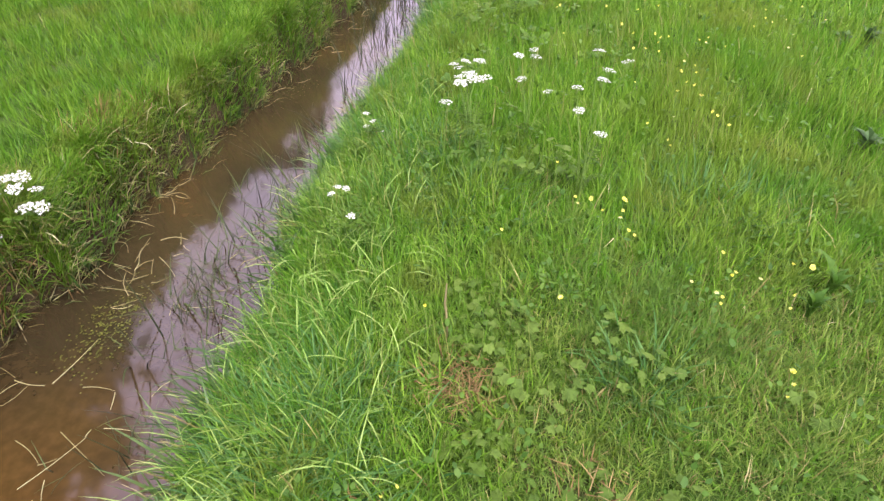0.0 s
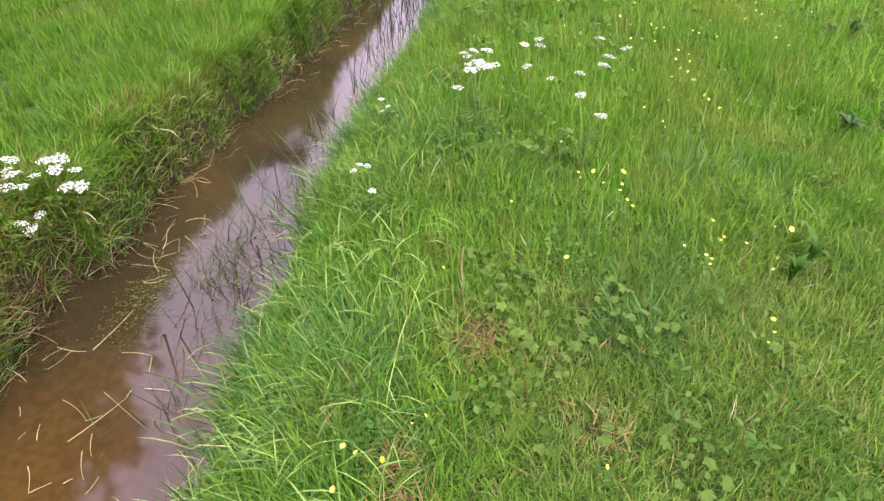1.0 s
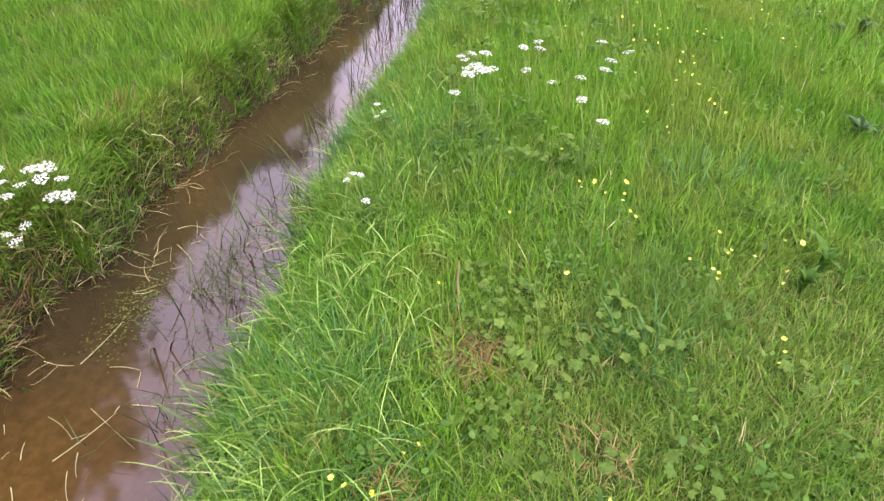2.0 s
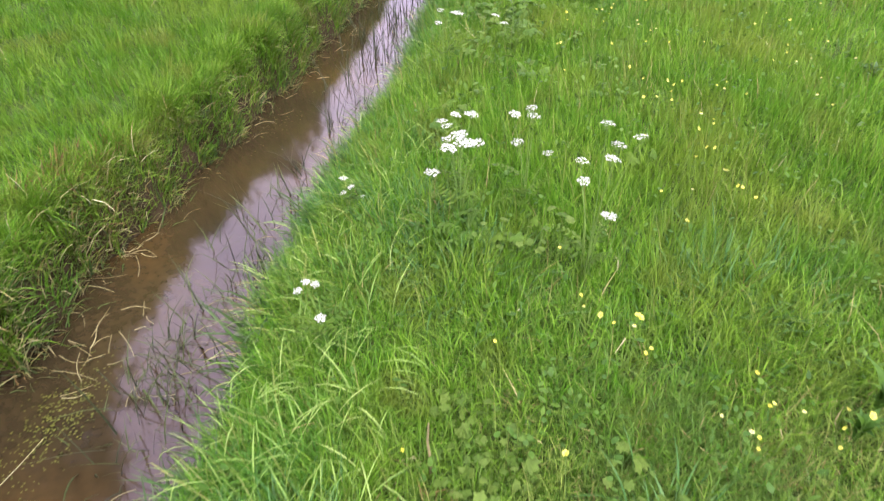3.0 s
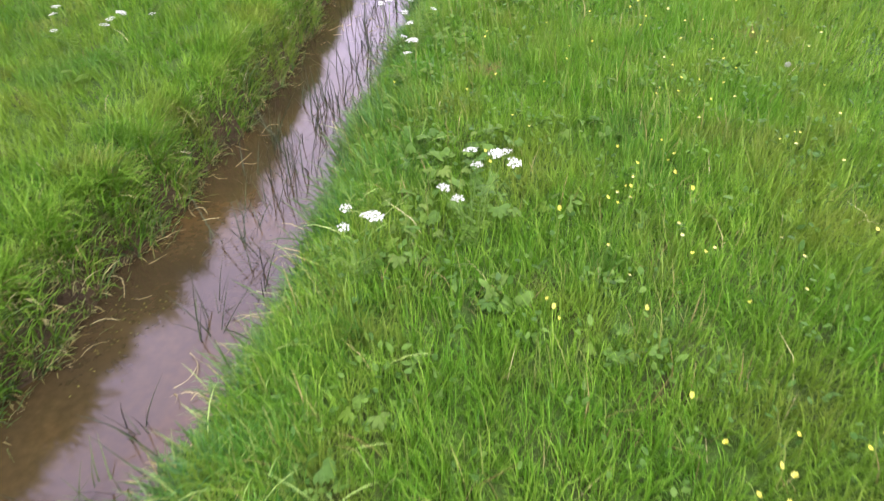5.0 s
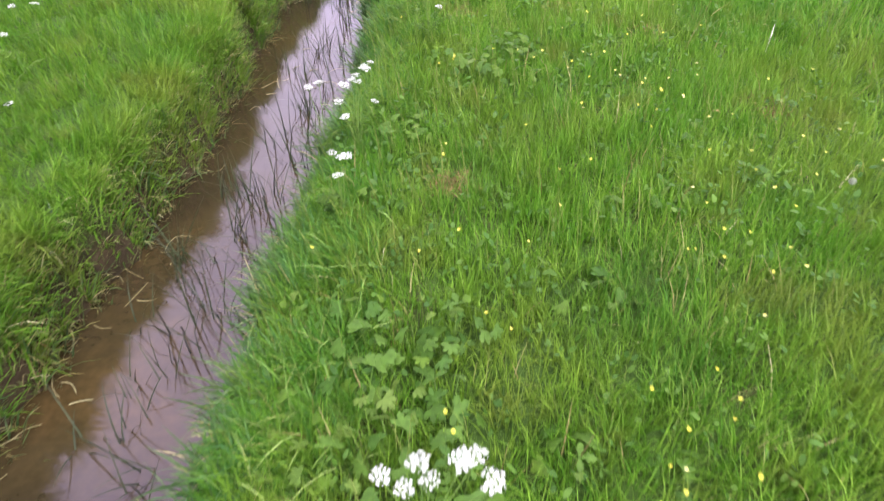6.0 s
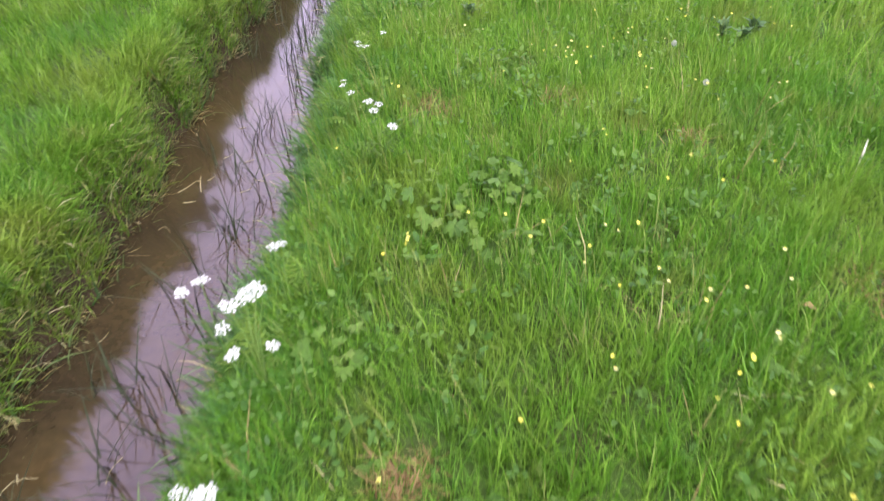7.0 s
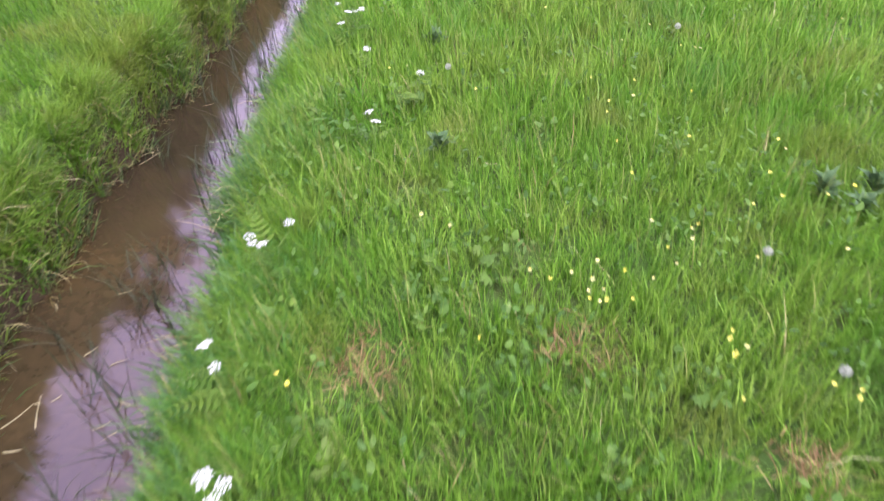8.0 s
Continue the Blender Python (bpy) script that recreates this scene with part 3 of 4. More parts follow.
def frond_mesh():
    """A ferny leaf with toothed leaflets in pairs."""
    pieces = [rod([(0, 0, 0), (0.05, 0, 0.02), (0.10, 0, 0.028), (0.15, 0, 0.022)], (0.0012, 0.001, 0.0008, 0.0004), 3)]
    for k in range(7):
        x, s = 0.035 + 0.018 * k, 0.040 * (1 - 0.11 * k)
        z = 0.028 - 4 * (x - 0.1) ** 2
        for side in (-1, 1):
            pts = [(x, 0, z)]
            for q in range(1, 6):
                u = q / 5
                pts.append((x + 0.3 * s * u + s * 0.22 * (q % 2), side * s * u, z + random.uniform(-0.003, 0.003) - 0.1 * s * u * u))
            for q in range(4, 0, -1):
                u = q / 5
                pts.append((x + 0.3 * s * u - s * 0.20 * (q % 2), side * s * u, z + random.uniform(-0.003, 0.003)))
            pieces.append((pts, [(0, q, q + 1) for q in range(1, len(pts) - 1)]))
    return mesh_of("frond", *join(*pieces), BROAD)


UMBELS = [umbel_mesh(0.028, 19), umbel_mesh(0.025, 16), umbel_mesh(0.030, 21), umbel_mesh(0.021, 13)]
RAYS = [rays_mesh(r) for r in (0.027, 0.024, 0.029, 0.019)]
FRONDS = [frond_mesh() for _ in range(3)]


def height(x, y):
    return float(land(x, y))


def umbel_plant(heads, label, scale=1.0):
    """One plant: a stalk to each head, the heads, and ferny leaves at its foot."""
    cx = sum(h[0] for h in heads) / len(heads) + random.uniform(-0.02, 0.02)
    cy = sum(h[1] for h in heads) / len(heads) + random.uniform(-0.02, 0.02)
    if cx < middle(cy):
        cx = min(cx, float(edge(LEFT_EDGE, cy) + nibbled(cy)) - 0.07)
    cz = height(cx, cy)
    plant = tagged(new("cow_parsley"), label, "wildflower", "white wildflowers along the ditch")
    plant.location = (cx, cy, cz)
    for x, y, z in heads:
        kind = 3 if z - cz < 0.17 else random.randrange(3)
        top = Vector((x - cx, y - cy, z - cz))
        foot = Vector((random.uniform(-0.01, 0.01), random.uniform(-0.01, 0.01), -0.01))
        mid = foot.lerp(top, 0.55) + Vector((-0.12 * top.x, -0.12 * top.y, 0.03))
        hub = top - Vector((0, 0, 0.03))
        part("stem", mesh_of("stem", *rod([foot, foot.lerp(mid, 0.5), mid, mid.lerp(hub, 0.6), hub], (0.0024, 0.0021, 0.0018, 0.0015, 0.0011)), STEM), plant)
        size = scale * random.uniform(0.78, 1.02)
        turn = Matrix.Translation(top) @ pose(0, 0, 0, random.uniform(-14, 14), random.uniform(-14, 14), random.uniform(0, 360)) @ Matrix.Scale(size, 4)
        head = part("umbel", UMBELS[kind], plant, turn, "flat white flower head")
        part("rays", RAYS[kind], head)
    for k in range(2 + min(3, len(heads))):
        part("frond", random.choice(FRONDS), plant, Matrix.Translation((0, 0, random.uniform(0.05, 0.16))) @ pose(0, 0, 0, random.uniform(-15, 15), random.uniform(-35, 5), random.uniform(0, 360)) @ Matrix.Scale(random.uniform(0.7, 1.1), 4), "ferny green leaf")
    return plant


def plant_all(heads, label, scale=1.0, reach=0.17):
    groups = []
    for h in heads:
        for g in groups:
            if math.hypot(g[0][0] - h[0], g[0][1] - h[1]) < reach:
                g.append(h)
                break
        else:
            groups.append([h])
    for g in groups:
        umbel_plant(g, label, scale)


plant_all([(0.01, 2.49, 0.43), (0.12, 2.61, 0.40), (0.09, 2.39, 0.43), (0.04, 2.33, 0.44), (0.09, 2.31, 0.44), (0.15, 2.24, 0.48), (0.05, 2.25, 0.45), (0.0, 2.14, 0.42), (0.12, 2.27, 0.46), (0.07, 2.36, 0.44), (0.28, 2.40, 0.51), (0.34, 2.41, 0.53), (0.35, 2.39, 0.51), (0.29, 2.305, 0.45), (0.41, 2.37, 0.37), (0.06, 2.60, 0.40), (0.03, 2.45, 0.43)], "cow parsley with flat white flower heads in the grass")
plant_all([(0.53, 2.02, 0.68), (0.57, 2.0, 0.62), (0.62, 1.98, 0.66), (0.48, 2.055, 0.53), (0.54, 1.92, 0.62), (0.56, 1.92, 0.42), (0.51, 2.14, 0.40)], "tall cow parsley with large white flower heads")
plant_all([(-0.35, 2.30, 0.28), (-0.32, 2.27, 0.26), (-0.35, 2.26, 0.24), (-0.29, 2.31, 0.19), (-0.35, 1.70, 0.30), (-0.32, 1.69, 0.30), (-0.37, 1.67, 0.29), (-0.29, 1.60, 0.25), (-0.21, 0.36, 0.30)], "small white-flowered cow parsley on the ditch edge", 0.62)
plant_all([(0.32, 3.86, 0.55), (0.43, 3.88, 0.53), (0.46, 3.83, 0.52), (0.40, 3.87, 0.53), (0.34, 3.85, 0.50), (0.23, 3.95, 0.34), (0.28, 3.94, 0.30), (-0.07, 3.66, 0.46), (0.0, 3.63, 0.46), (0.025, 3.62, 0.46), (-0.08, 3.64, 0.40)], "leafy cow parsley with crowded white flower heads", 0.92)
plant_all([(0.09, 5.72, 0.50), (0.06, 5.69, 0.48), (0.11, 5.70, 0.50), (0.03, 5.78, 0.42), (0.0, 5.73, 0.42), (0.06, 5.76, 0.42), (0.14, 5.59, 0.41), (0.0, 5.65, 0.31), (-0.03, 5.71, 0.35), (0.03, 5.21, 0.38), (0.0, 5.21, 0.40), (0.05, 5.22, 0.38), (0.02, 5.15, 0.34), (0.10, 6.0, 0.40), (0.07, 6.01, 0.38), (-0.14, 5.91, 0.35), (-0.18, 5.86, 0.35)], "cow parsley leaning out over the ditch water", 0.85)
plant_all([(0.20, 7.18, 0.33), (0.24, 7.10, 0.33), (0.21, 7.14, 0.37), (0.35, 6.71, 0.49), (0.39, 6.70, 0.48), (0.37, 6.67, 0.47), (0.44, 6.60, 0.44), (0.26, 7.56, 0.35), (0.29, 7.55, 0.35), (0.25, 7.58, 0.36), (0.38, 7.59, 0.40), (0.63, 8.17, 0.40), (0.60, 8.26, 0.39), (0.39, 9.39, 0.40), (0.49, 9.27, 0.40), (0.42, 9.18, 0.38), (0.52, 9.30, 0.40), (0.57, 8.82, 0.40), (0.81, 8.55, 0.40), (0.45, 9.30, 0.39)], "slender cow parsley with few white flower heads", 0.72)
plant_all([(-1.89, 1.83, 0.14), (-1.78, 1.91, 0.14), (-1.76, 1.81, 0.13), (-1.63, 1.88, 0.12), (-1.56, 1.79, 0.10), (-1.78, 1.74, 0.12), (-1.74, 1.95, 0.13), (-1.84, 1.73, 0.12), (-1.62, 1.78, 0.10), (-1.70, 1.57, 0.06), (-1.66, 1.63, 0.06), (-1.65, 1.54, 0.05), (-1.95, 1.75, 0.14), (-1.92, 1.90, 0.15), (-1.85, 1.80, 0.14), (-1.70, 1.86, 0.13)], "white-flowered cow parsley on the far ditch bank", 1.3)
plant_all([(-1.63, 5.47, 0.40), (-1.61, 5.57, 0.40), (-1.62, 5.38, 0.40), (-1.76, 6.20, 0.42), (-1.64, 5.98, 0.25), (-2.07, 5.73, 0.38), (-1.89, 5.35, 0.38), (-2.06, 5.66, 0.36), (-2.05, 6.96, 0.38), (-1.94, 7.0, 0.38), (-1.93, 6.60, 0.35)], "cow parsley standing in the grass across the ditch")


# Buttercups: a bent stalk and a shiny cup of five petals.
def buttercup(tall):
    plant = tagged(new("buttercup"), "small shiny yellow buttercup on a thin stalk", "wildflower", "buttercups in the meadow")
    sway = random.uniform(0.01, 0.03)
    part("stem", mesh_of("stem", *rod([(sway, 0, -0.02), (sway * 0.5, 0.004, tall * 0.4), (0.002, 0, tall * 0.8), (0, 0, tall)], (0.0013, 0.0011, 0.0009, 0.0008), 4), STEM), plant)
    pieces = []
    for k in range(5):
        w = 2 * math.pi * k / 5
        at = lambda r, off, z: (r * math.cos(w + off), r * math.sin(w + off), z)
        pts = [at(0.0005, 0, 0.0), at(0.006, -0.55, 0.0030), at(0.0065, 0.0, 0.0022), at(0.006, 0.55, 0.0030), at(0.0112, -0.52, 0.0070), at(0.0125, 0.0, 0.0066), at(0.0112, 0.52, 0.0070)]
        pieces.append((pts, [(0, 1, 2), (0, 2, 3), (1, 4, 5, 2), (2, 5, 6, 3)]))
    cup = part("flower", mesh_of("flower", *join(*pieces), YELLOW, True), plant, pose(0, 0, tall, random.uniform(-25, 25), random.uniform(-25, 25)), "glossy yellow petals")
    dome = [floret((0, 0, 0.003 + 0.0012 * k), (0, 0, 1), 0.0042 - 0.0011 * k, 6, 0.1) for k in range(3)]
    part("centre", mesh_of("centre", *join(*dome), CORE), cup)
    return plant


def top_of(y):
    return float(np.interp(y, (0.4, 1.3, 2.1, 3, 6), (0.22, 0.28, 0.40, 0.42, 0.43)))


FIRST = {}


def buttercups(places):
    for x, y, z in places:
        base = height(x, y)
        tall = max(0.12, z - base)
        key = round(tall * 20)
        m = Matrix.Translation((x, y, base)) @ pose(0, 0, 0, random.uniform(-5, 5), random.uniform(-5, 5), random.uniform(0, 360)) @ Matrix.Diagonal((*[random.uniform(0.58, 0.86)] * 2, tall / (key / 20), 1))
        if key in FIRST:
            copy_thing(FIRST[key], m)
        else:
            FIRST[key] = buttercup(key / 20)
            FIRST[key].matrix_basis = m


buttercups([(-0.20, 0.44, 0.22), (-0.11, 0.50, 0.23), (-0.17, 0.51, 0.23), (0.40, 0.51, 0.23), (-0.21, 0.53, 0.23), (-0.04, 0.59, 0.23), (-0.03, 0.63, 0.23), (0.92, 0.92, 0.26), (0.92, 0.95, 0.29), (0.95, 0.98, 0.26), (0.39, 1.12, 0.35), (-0.01, 1.18, 0.27), (0.98, 1.20, 0.42), (0.82, 1.20, 0.30), (0.99, 1.24, 0.39), (0.82, 1.24, 0.29), (1.05, 1.26, 0.25), (1.07, 1.30, 0.21), (0.87, 1.32, 0.32), (0.88, 1.35, 0.30), (0.58, 1.38, 0.38), (0.55, 1.42, 0.45), (0.88, 1.43, 0.31), (0.50, 1.45, 0.42), (0.62, 1.49, 0.31), (0.20, 1.50, 0.31), (0.52, 1.51, 0.38), (0.60, 1.61, 0.33), (0.46, 1.66, 0.33), (0.43, 1.88, 0.35)])
buttercups([(0.81, 1.95, 0.38), (0.89, 2.06, 0.52), (0.84, 2.06, 0.33), (0.98, 2.08, 0.42), (1.02, 2.10, 0.40), (1.06, 2.11, 0.37), (0.82, 2.22, 0.33), (0.90, 2.23, 0.46), (0.91, 2.27, 0.45), (0.99, 2.33, 0.41), (0.94, 2.45, 0.41), (1.07, 2.57, 0.41), (0.82, 2.65, 0.32), (1.13, 2.71, 0.35), (0.90, 2.72, 0.43), (1.60, 2.74, 0.40), (0.86, 2.75, 0.41), (0.95, 2.76, 0.40), (0.80, 2.76, 0.42), (1.23, 2.78, 0.42), (0.97, 2.79, 0.43), (0.89, 2.81, 0.44), (1.18, 2.85, 0.42), (0.81, 2.88, 0.42), (0.99, 2.89, 0.42), (1.17, 2.91, 0.42), (0.80, 3.02, 0.42), (0.53, 3.23, 0.42), (1.04, 3.26, 0.42), (0.80, 3.26, 0.42)])
buttercups([(0.51, 3.28, 0.42), (1.60, 3.31, 0.42), (0.57, 3.39, 0.27), (1.67, 3.43, 0.37), (1.65, 3.50, 0.25), (0.99, 3.50, 0.42), (1.54, 3.62, 0.42), (1.01, 3.62, 0.34), (1.70, 3.63, 0.42), (1.02, 3.69, 0.48), (0.60, 3.70, 0.42), (0.79, 3.74, 0.42), (1.66, 3.77, 0.42), (0.61, 3.80, 0.37), (1.00, 3.84, 0.45), (0.82, 3.85, 0.36), (1.98, 3.85, 0.33), (0.85, 3.87, 0.42), (0.88, 3.92, 0.38), (1.00, 3.99, 0.42), (0.39, 3.99, 0.41), (0.90, 4.00, 0.42), (0.37, 4.02, 0.43), (1.06, 4.06, 0.41), (0.85, 4.09, 0.42), (1.49, 4.15, 0.42), (1.94, 4.17, 0.42), (1.04, 4.17, 0.42), (1.62, 4.29, 0.38), (0.55, 4.33, 0.39)])
buttercups([(1.63, 4.37, 0.35), (0.50, 4.39, 0.40), (1.30, 4.46, 0.42), (1.19, 4.53, 0.43), (1.39, 4.53, 0.45), (1.81, 4.59, 0.43), (1.11, 4.59, 0.42), (0.66, 4.62, 0.42), (1.30, 4.63, 0.43), (1.14, 4.64, 0.38), (-0.02, 4.64, 0.43), (1.24, 4.67, 0.43), (0.34, 4.67, 0.39), (0.46, 4.68, 0.43), (1.51, 4.74, 0.43), (0.78, 4.74, 0.46), (1.25, 4.82, 0.43), (1.51, 4.86, 0.43), (1.67, 4.90, 0.43), (0.82, 4.98, 0.43), (1.48, 4.99, 0.43), (0.91, 5.05, 0.43), (1.75, 5.08, 0.43), (1.52, 5.08, 0.43), (0.41, 5.11, 0.43), (1.37, 5.12, 0.43), (1.74, 5.17, 0.43), (0.43, 5.18, 0.43), (1.13, 5.25, 0.49), (1.18, 5.28, 0.43)])
buttercups([(0.76, 5.31, 0.43), (1.54, 5.34, 0.43), (1.24, 5.36, 0.55), (1.29, 5.40, 0.43), (0.99, 5.45, 0.43), (1.81, 5.62, 0.43), (1.27, 5.62, 0.43), (1.07, 5.71, 0.43), (2.06, 5.75, 0.43), (1.03, 5.86, 0.43), (0.42, 5.88, 0.43), (0.47, 5.91, 0.43), (0.83, 5.92, 0.43), (0.48, 5.95, 0.45), (0.52, 5.96, 0.43), (0.92, 6.00, 0.43), (0.50, 6.00, 0.43), (1.21, 6.00, 0.43), (0.82, 6.08, 0.43), (0.68, 6.11, 0.43), (1.50, 6.14, 0.44), (1.42, 6.21, 0.48), (1.38, 6.24, 0.41), (1.75, 6.27, 0.43), (1.08, 6.38, 0.41), (0.24, 6.47, 0.43), (1.20, 6.50, 0.43), (1.25, 6.57, 0.43), (1.75, 6.84, 0.43), (1.51, 6.86, 0.43)])
buttercups([(1.72, 6.88, 0.43), (1.46, 6.90, 0.51), (1.87, 6.94, 0.28), (1.48, 6.95, 0.50), (0.47, 6.99, 0.43), (0.43, 7.02, 0.43), (1.54, 7.04, 0.43), (0.90, 7.09, 0.43), (1.33, 7.19, 0.43), (1.22, 7.19, 0.43), (1.28, 7.24, 0.34), (1.12, 7.26, 0.43), (1.37, 7.29, 0.43), (1.48, 7.36, 0.43), (2.37, 7.40, 0.43), (1.58, 7.45, 0.43), (2.31, 7.45, 0.43), (1.81, 7.50, 0.43), (1.92, 7.55, 0.43), (2.04, 7.56, 0.43), (2.15, 7.60, 0.43), (2.40, 7.65, 0.43), (1.94, 7.68, 0.43), (1.48, 7.75, 0.43), (2.04, 7.89, 0.43), (1.75, 7.92, 0.43), (1.52, 7.93, 0.43), (2.47, 7.96, 0.43), (1.49, 8.10, 0.43), (1.52, 8.16, 0.43)])
buttercups([(1.87, 8.26, 0.43), (1.04, 8.38, 0.43), (1.69, 8.38, 0.43), (1.52, 8.40, 0.43), (0.67, 8.57, 0.43), (1.98, 8.67, 0.43)])

# Tiny cream-white star flowers on thin stalks.
def star_flower(tall):
    plant = tagged(new("star_flower"), "tiny cream-white star flower on a thin stalk", "wildflower", "white star flowers in the meadow")
    part("stem", mesh_of("stem", *rod([(0.012, 0, -0.02), (0.006, 0.003, tall * 0.5), (0, 0, tall)], (0.001, 0.0009, 0.0007), 4), STEM), plant)
    petals = [floret((0, 0, 0.0005 * k), (0.1, 0.05, 1), 0.0068 - 0.001 * k, 5, 0.25) for k in range(2)]
    head = part("flower", mesh_of("flower", *join(*petals), CREAM), plant, pose(0, 0, tall, 12, -10), "cream-white petals")
    part("centre", mesh_of("centre", *floret((0, 0, 0.003), (0, 0, 1), 0.0026, 6, 0.1), CORE), head)
    return plant


STAR = None
stars = list(((1.24, 3.57), (1.22, 3.35), (1.81, 3.38), (1.85, 3.18), (1.57, 3.13), (1.65, 3.17), (1.61, 2.96), (1.53, 2.8), (1.17, 2.84), (1.02, 2.62), (0.86, 2.1), (1.09, 5.97), (1.12, 5.94), (0.99, 5.81), (1.19, 5.77), (1.2, 5.72), (1.57, 5.82), (1.3, 5.68), (1.4, 5.68), (0.98, 5.44), (1.45, 5.34), (1.41, 5.52), (1.27, 7.31), (1.19, 7.27), (1.24, 7.24), (1.22, 7.2), (1.26, 7.2), (1.24, 7.16), (1.4, 7.23), (1.57, 7.42), (1.96, 7.3), (1.48, 7.28), (1.55, 6.99), (0.8, 3.8), (0.87, 3.89), (0.95, 3.58), (0.72, 3.53), (0.46, 1.61), (0.59, 1.55), (0.76, 1.3), (0.96, 1.32), (0.82, 1.26)))
for k in range(75):
    y = random.uniform(3.2, 10.5)
    stars.append((random.uniform(0.75, 1.6 + 0.22 * y), y))
for x, y in stars:
    z = height(x, y)
    m = Matrix.Translation((x, y, z)) @ pose(0, 0, 0, 0, 0, random.uniform(0, 360)) @ Matrix.Diagonal((*[random.uniform(0.8, 1.3)] * 2, (top_of(y) - z) / 0.25, 1))
    if STAR is None:
        STAR = star_flower(0.25)
        STAR.matrix_basis = m
    else:
        copy_thing(STAR, Matrix.Identity(4)).matrix_basis = m

# Round-lobed broad leaves on thin stalks, in rosettes.
def lobed_leaf(size, lobes, material, deep=0.3):
    n = 4 * lobes
    verts, faces = [(0, 0, 0.004)], []
    for ring in (0.5, 1.0):
        for k in range(n + 1):
            w = -2.6 + 5.2 * k / n
            r = size * ring * (1 - deep * ring * (0.5 + 0.5 * math.cos(2 * math.pi * k / 4)) + random.uniform(-0.05, 0.05)) * (0.75 + 0.25 * math.cos(w))
            verts.append((size * 0.25 + r * math.cos(w), r * math.sin(w), 0.004 - 2.5 * r * r + random.uniform(-1, 1) * 0.03 * size + 0.05 * size * ring * math.cos(2 * math.pi * k / 4)))
    for k in range(n):
        faces.append((0, 1 + k, 2 + k))
        faces.append((1 + k, 2 + n + k, 3 + n + k, 2 + k))
    return mesh_of("leaf", verts, faces, material, True)


def cut_leaf(size, material, lobes=5):
    """A broad leaf cut into toothed lobes that spread like a fan."""
    pieces = []
    for k in range(lobes):
        w = (k - (lobes - 1) / 2) * 2.9 / (lobes - 1)
        long = size * (1 - 0.10 * abs(w)) * random.uniform(0.9, 1.1)
        sag = random.uniform(-0.10, 0.16)
        pts = []
        for u, half in ((0.0, 0.02), (0.32, 0.13), (0.48, 0.26), (0.56, 0.17), (0.74, 0.22), (0.82, 0.11), (1.0, 0.01)):
            z = 0.10 * long * u - (0.30 + sag) * long * u * u
            for side in (-1, 0, 1):
                x, y = u * long, side * half * long
                pts.append((x * math.cos(w) - y * math.sin(w), x * math.sin(w) + y * math.cos(w), z + (0.05 * long if side else 0) * u))
        pieces.append((pts, [(3 * i + j, 3 * i + j + 1, 3 * i + j + 4, 3 * i + j + 3) for i in range(6) for j in (0, 1)]))
    return mesh_of("leaf", *join(*pieces), material, True)


def long_leaf(length, width, material, wavy=0.15):
    verts, faces = [], []
    for k in range(9):
        u = k / 8
        half = width / 2 * (math.sin(math.pi * min(1, 0.06 + u * 0.94) ** 0.75) + 0.03) * (1 + wavy * math.sin(5.1 * k))
        x, z = length * u * (1 - 0.15 * u), length * (0.55 * u - 0.62 * u * u)
        verts += [(x, -half, z + 0.2 * half), (x, 0, z - 0.1 * half), (x, half, z + 0.2 * half + random.uniform(-1, 1) * 0.1 * half)]
    for k in range(8):
        for s in (0, 1):
            i = 3 * k + s
            faces.append((i, i + 1, i + 4, i + 3))
    return mesh_of("leaf", verts, faces, material, True)


ROUND = [lobed_leaf(s, l, BROAD) for s, l in ((0.028, 5), (0.034, 7), (0.040, 7), (0.024, 5))]
DOCKS = [long_leaf(l, w, DOCK) for l, w in ((0.17, 0.045), (0.22, 0.05), (0.13, 0.04))]
PRICKLY = [long_leaf(l, w, THISTLE, 0.5) for l, w in ((0.16, 0.05), (0.20, 0.055))]
STALKS = [mesh_of("stalk", *rod([(0, 0, -1), (0, 0, -0.5), (0, 0, 0)], (0.0014, 0.0012, 0.001), 4), STEM)]


CUT = [cut_leaf(s, m, l) for s, m, l in ((0.048, BROAD, 5), (0.055, HOGWEED, 5), (0.062, HOGWEED, 7), (0.040, BROAD_PALE, 5), (0.05, HOGWEED, 3))]
PALE_ROUND = [lobed_leaf(s, l, BROAD_PALE, 0.28) for s, l in ((0.022, 5), (0.026, 7), (0.030, 7), (0.018, 5))]


def broad_plant(x, y, z, leaves=9, spread=0.075, size=1.0, kinds=ROUND):
    """A plant of stalked leaves that stand up into the grass."""
    base = height(x, y)
    plant = tagged(new("broadleaf_plant"), "low plant with pale green lobed leaves in the grass", "plant", "broadleaf plants in the turf")
    plant.location = (x, y, base)
    for k in range(leaves):
        w, r = 2.4 * k + random.uniform(-0.4, 0.4), spread * math.sqrt((k + 0.4) / leaves)
        up = max(0.04, (z - base - 0.03) * random.uniform(0.6, 1.1))
        at = Vector((r * math.cos(w), r * math.sin(w), up))
        leaf = part("leaf", random.choice(kinds), plant, Matrix.Translation(at) @ pose(0, 0, 0, random.uniform(-28, 28), random.uniform(-12, 38), math.degrees(w)) @ Matrix.Scale(size * random.uniform(0.65, 1.25), 4))
        aim = Vector((at.x * 0.9, at.y * 0.9, at.z + 0.01))
        q = aim.to_track_quat("Z", "Y").to_matrix().to_4x4()
        part("stalk", STALKS[0], plant, Matrix.Translation(at) @ q @ Matrix.Diagonal((1, 1, aim.length, 1)))
    return plant


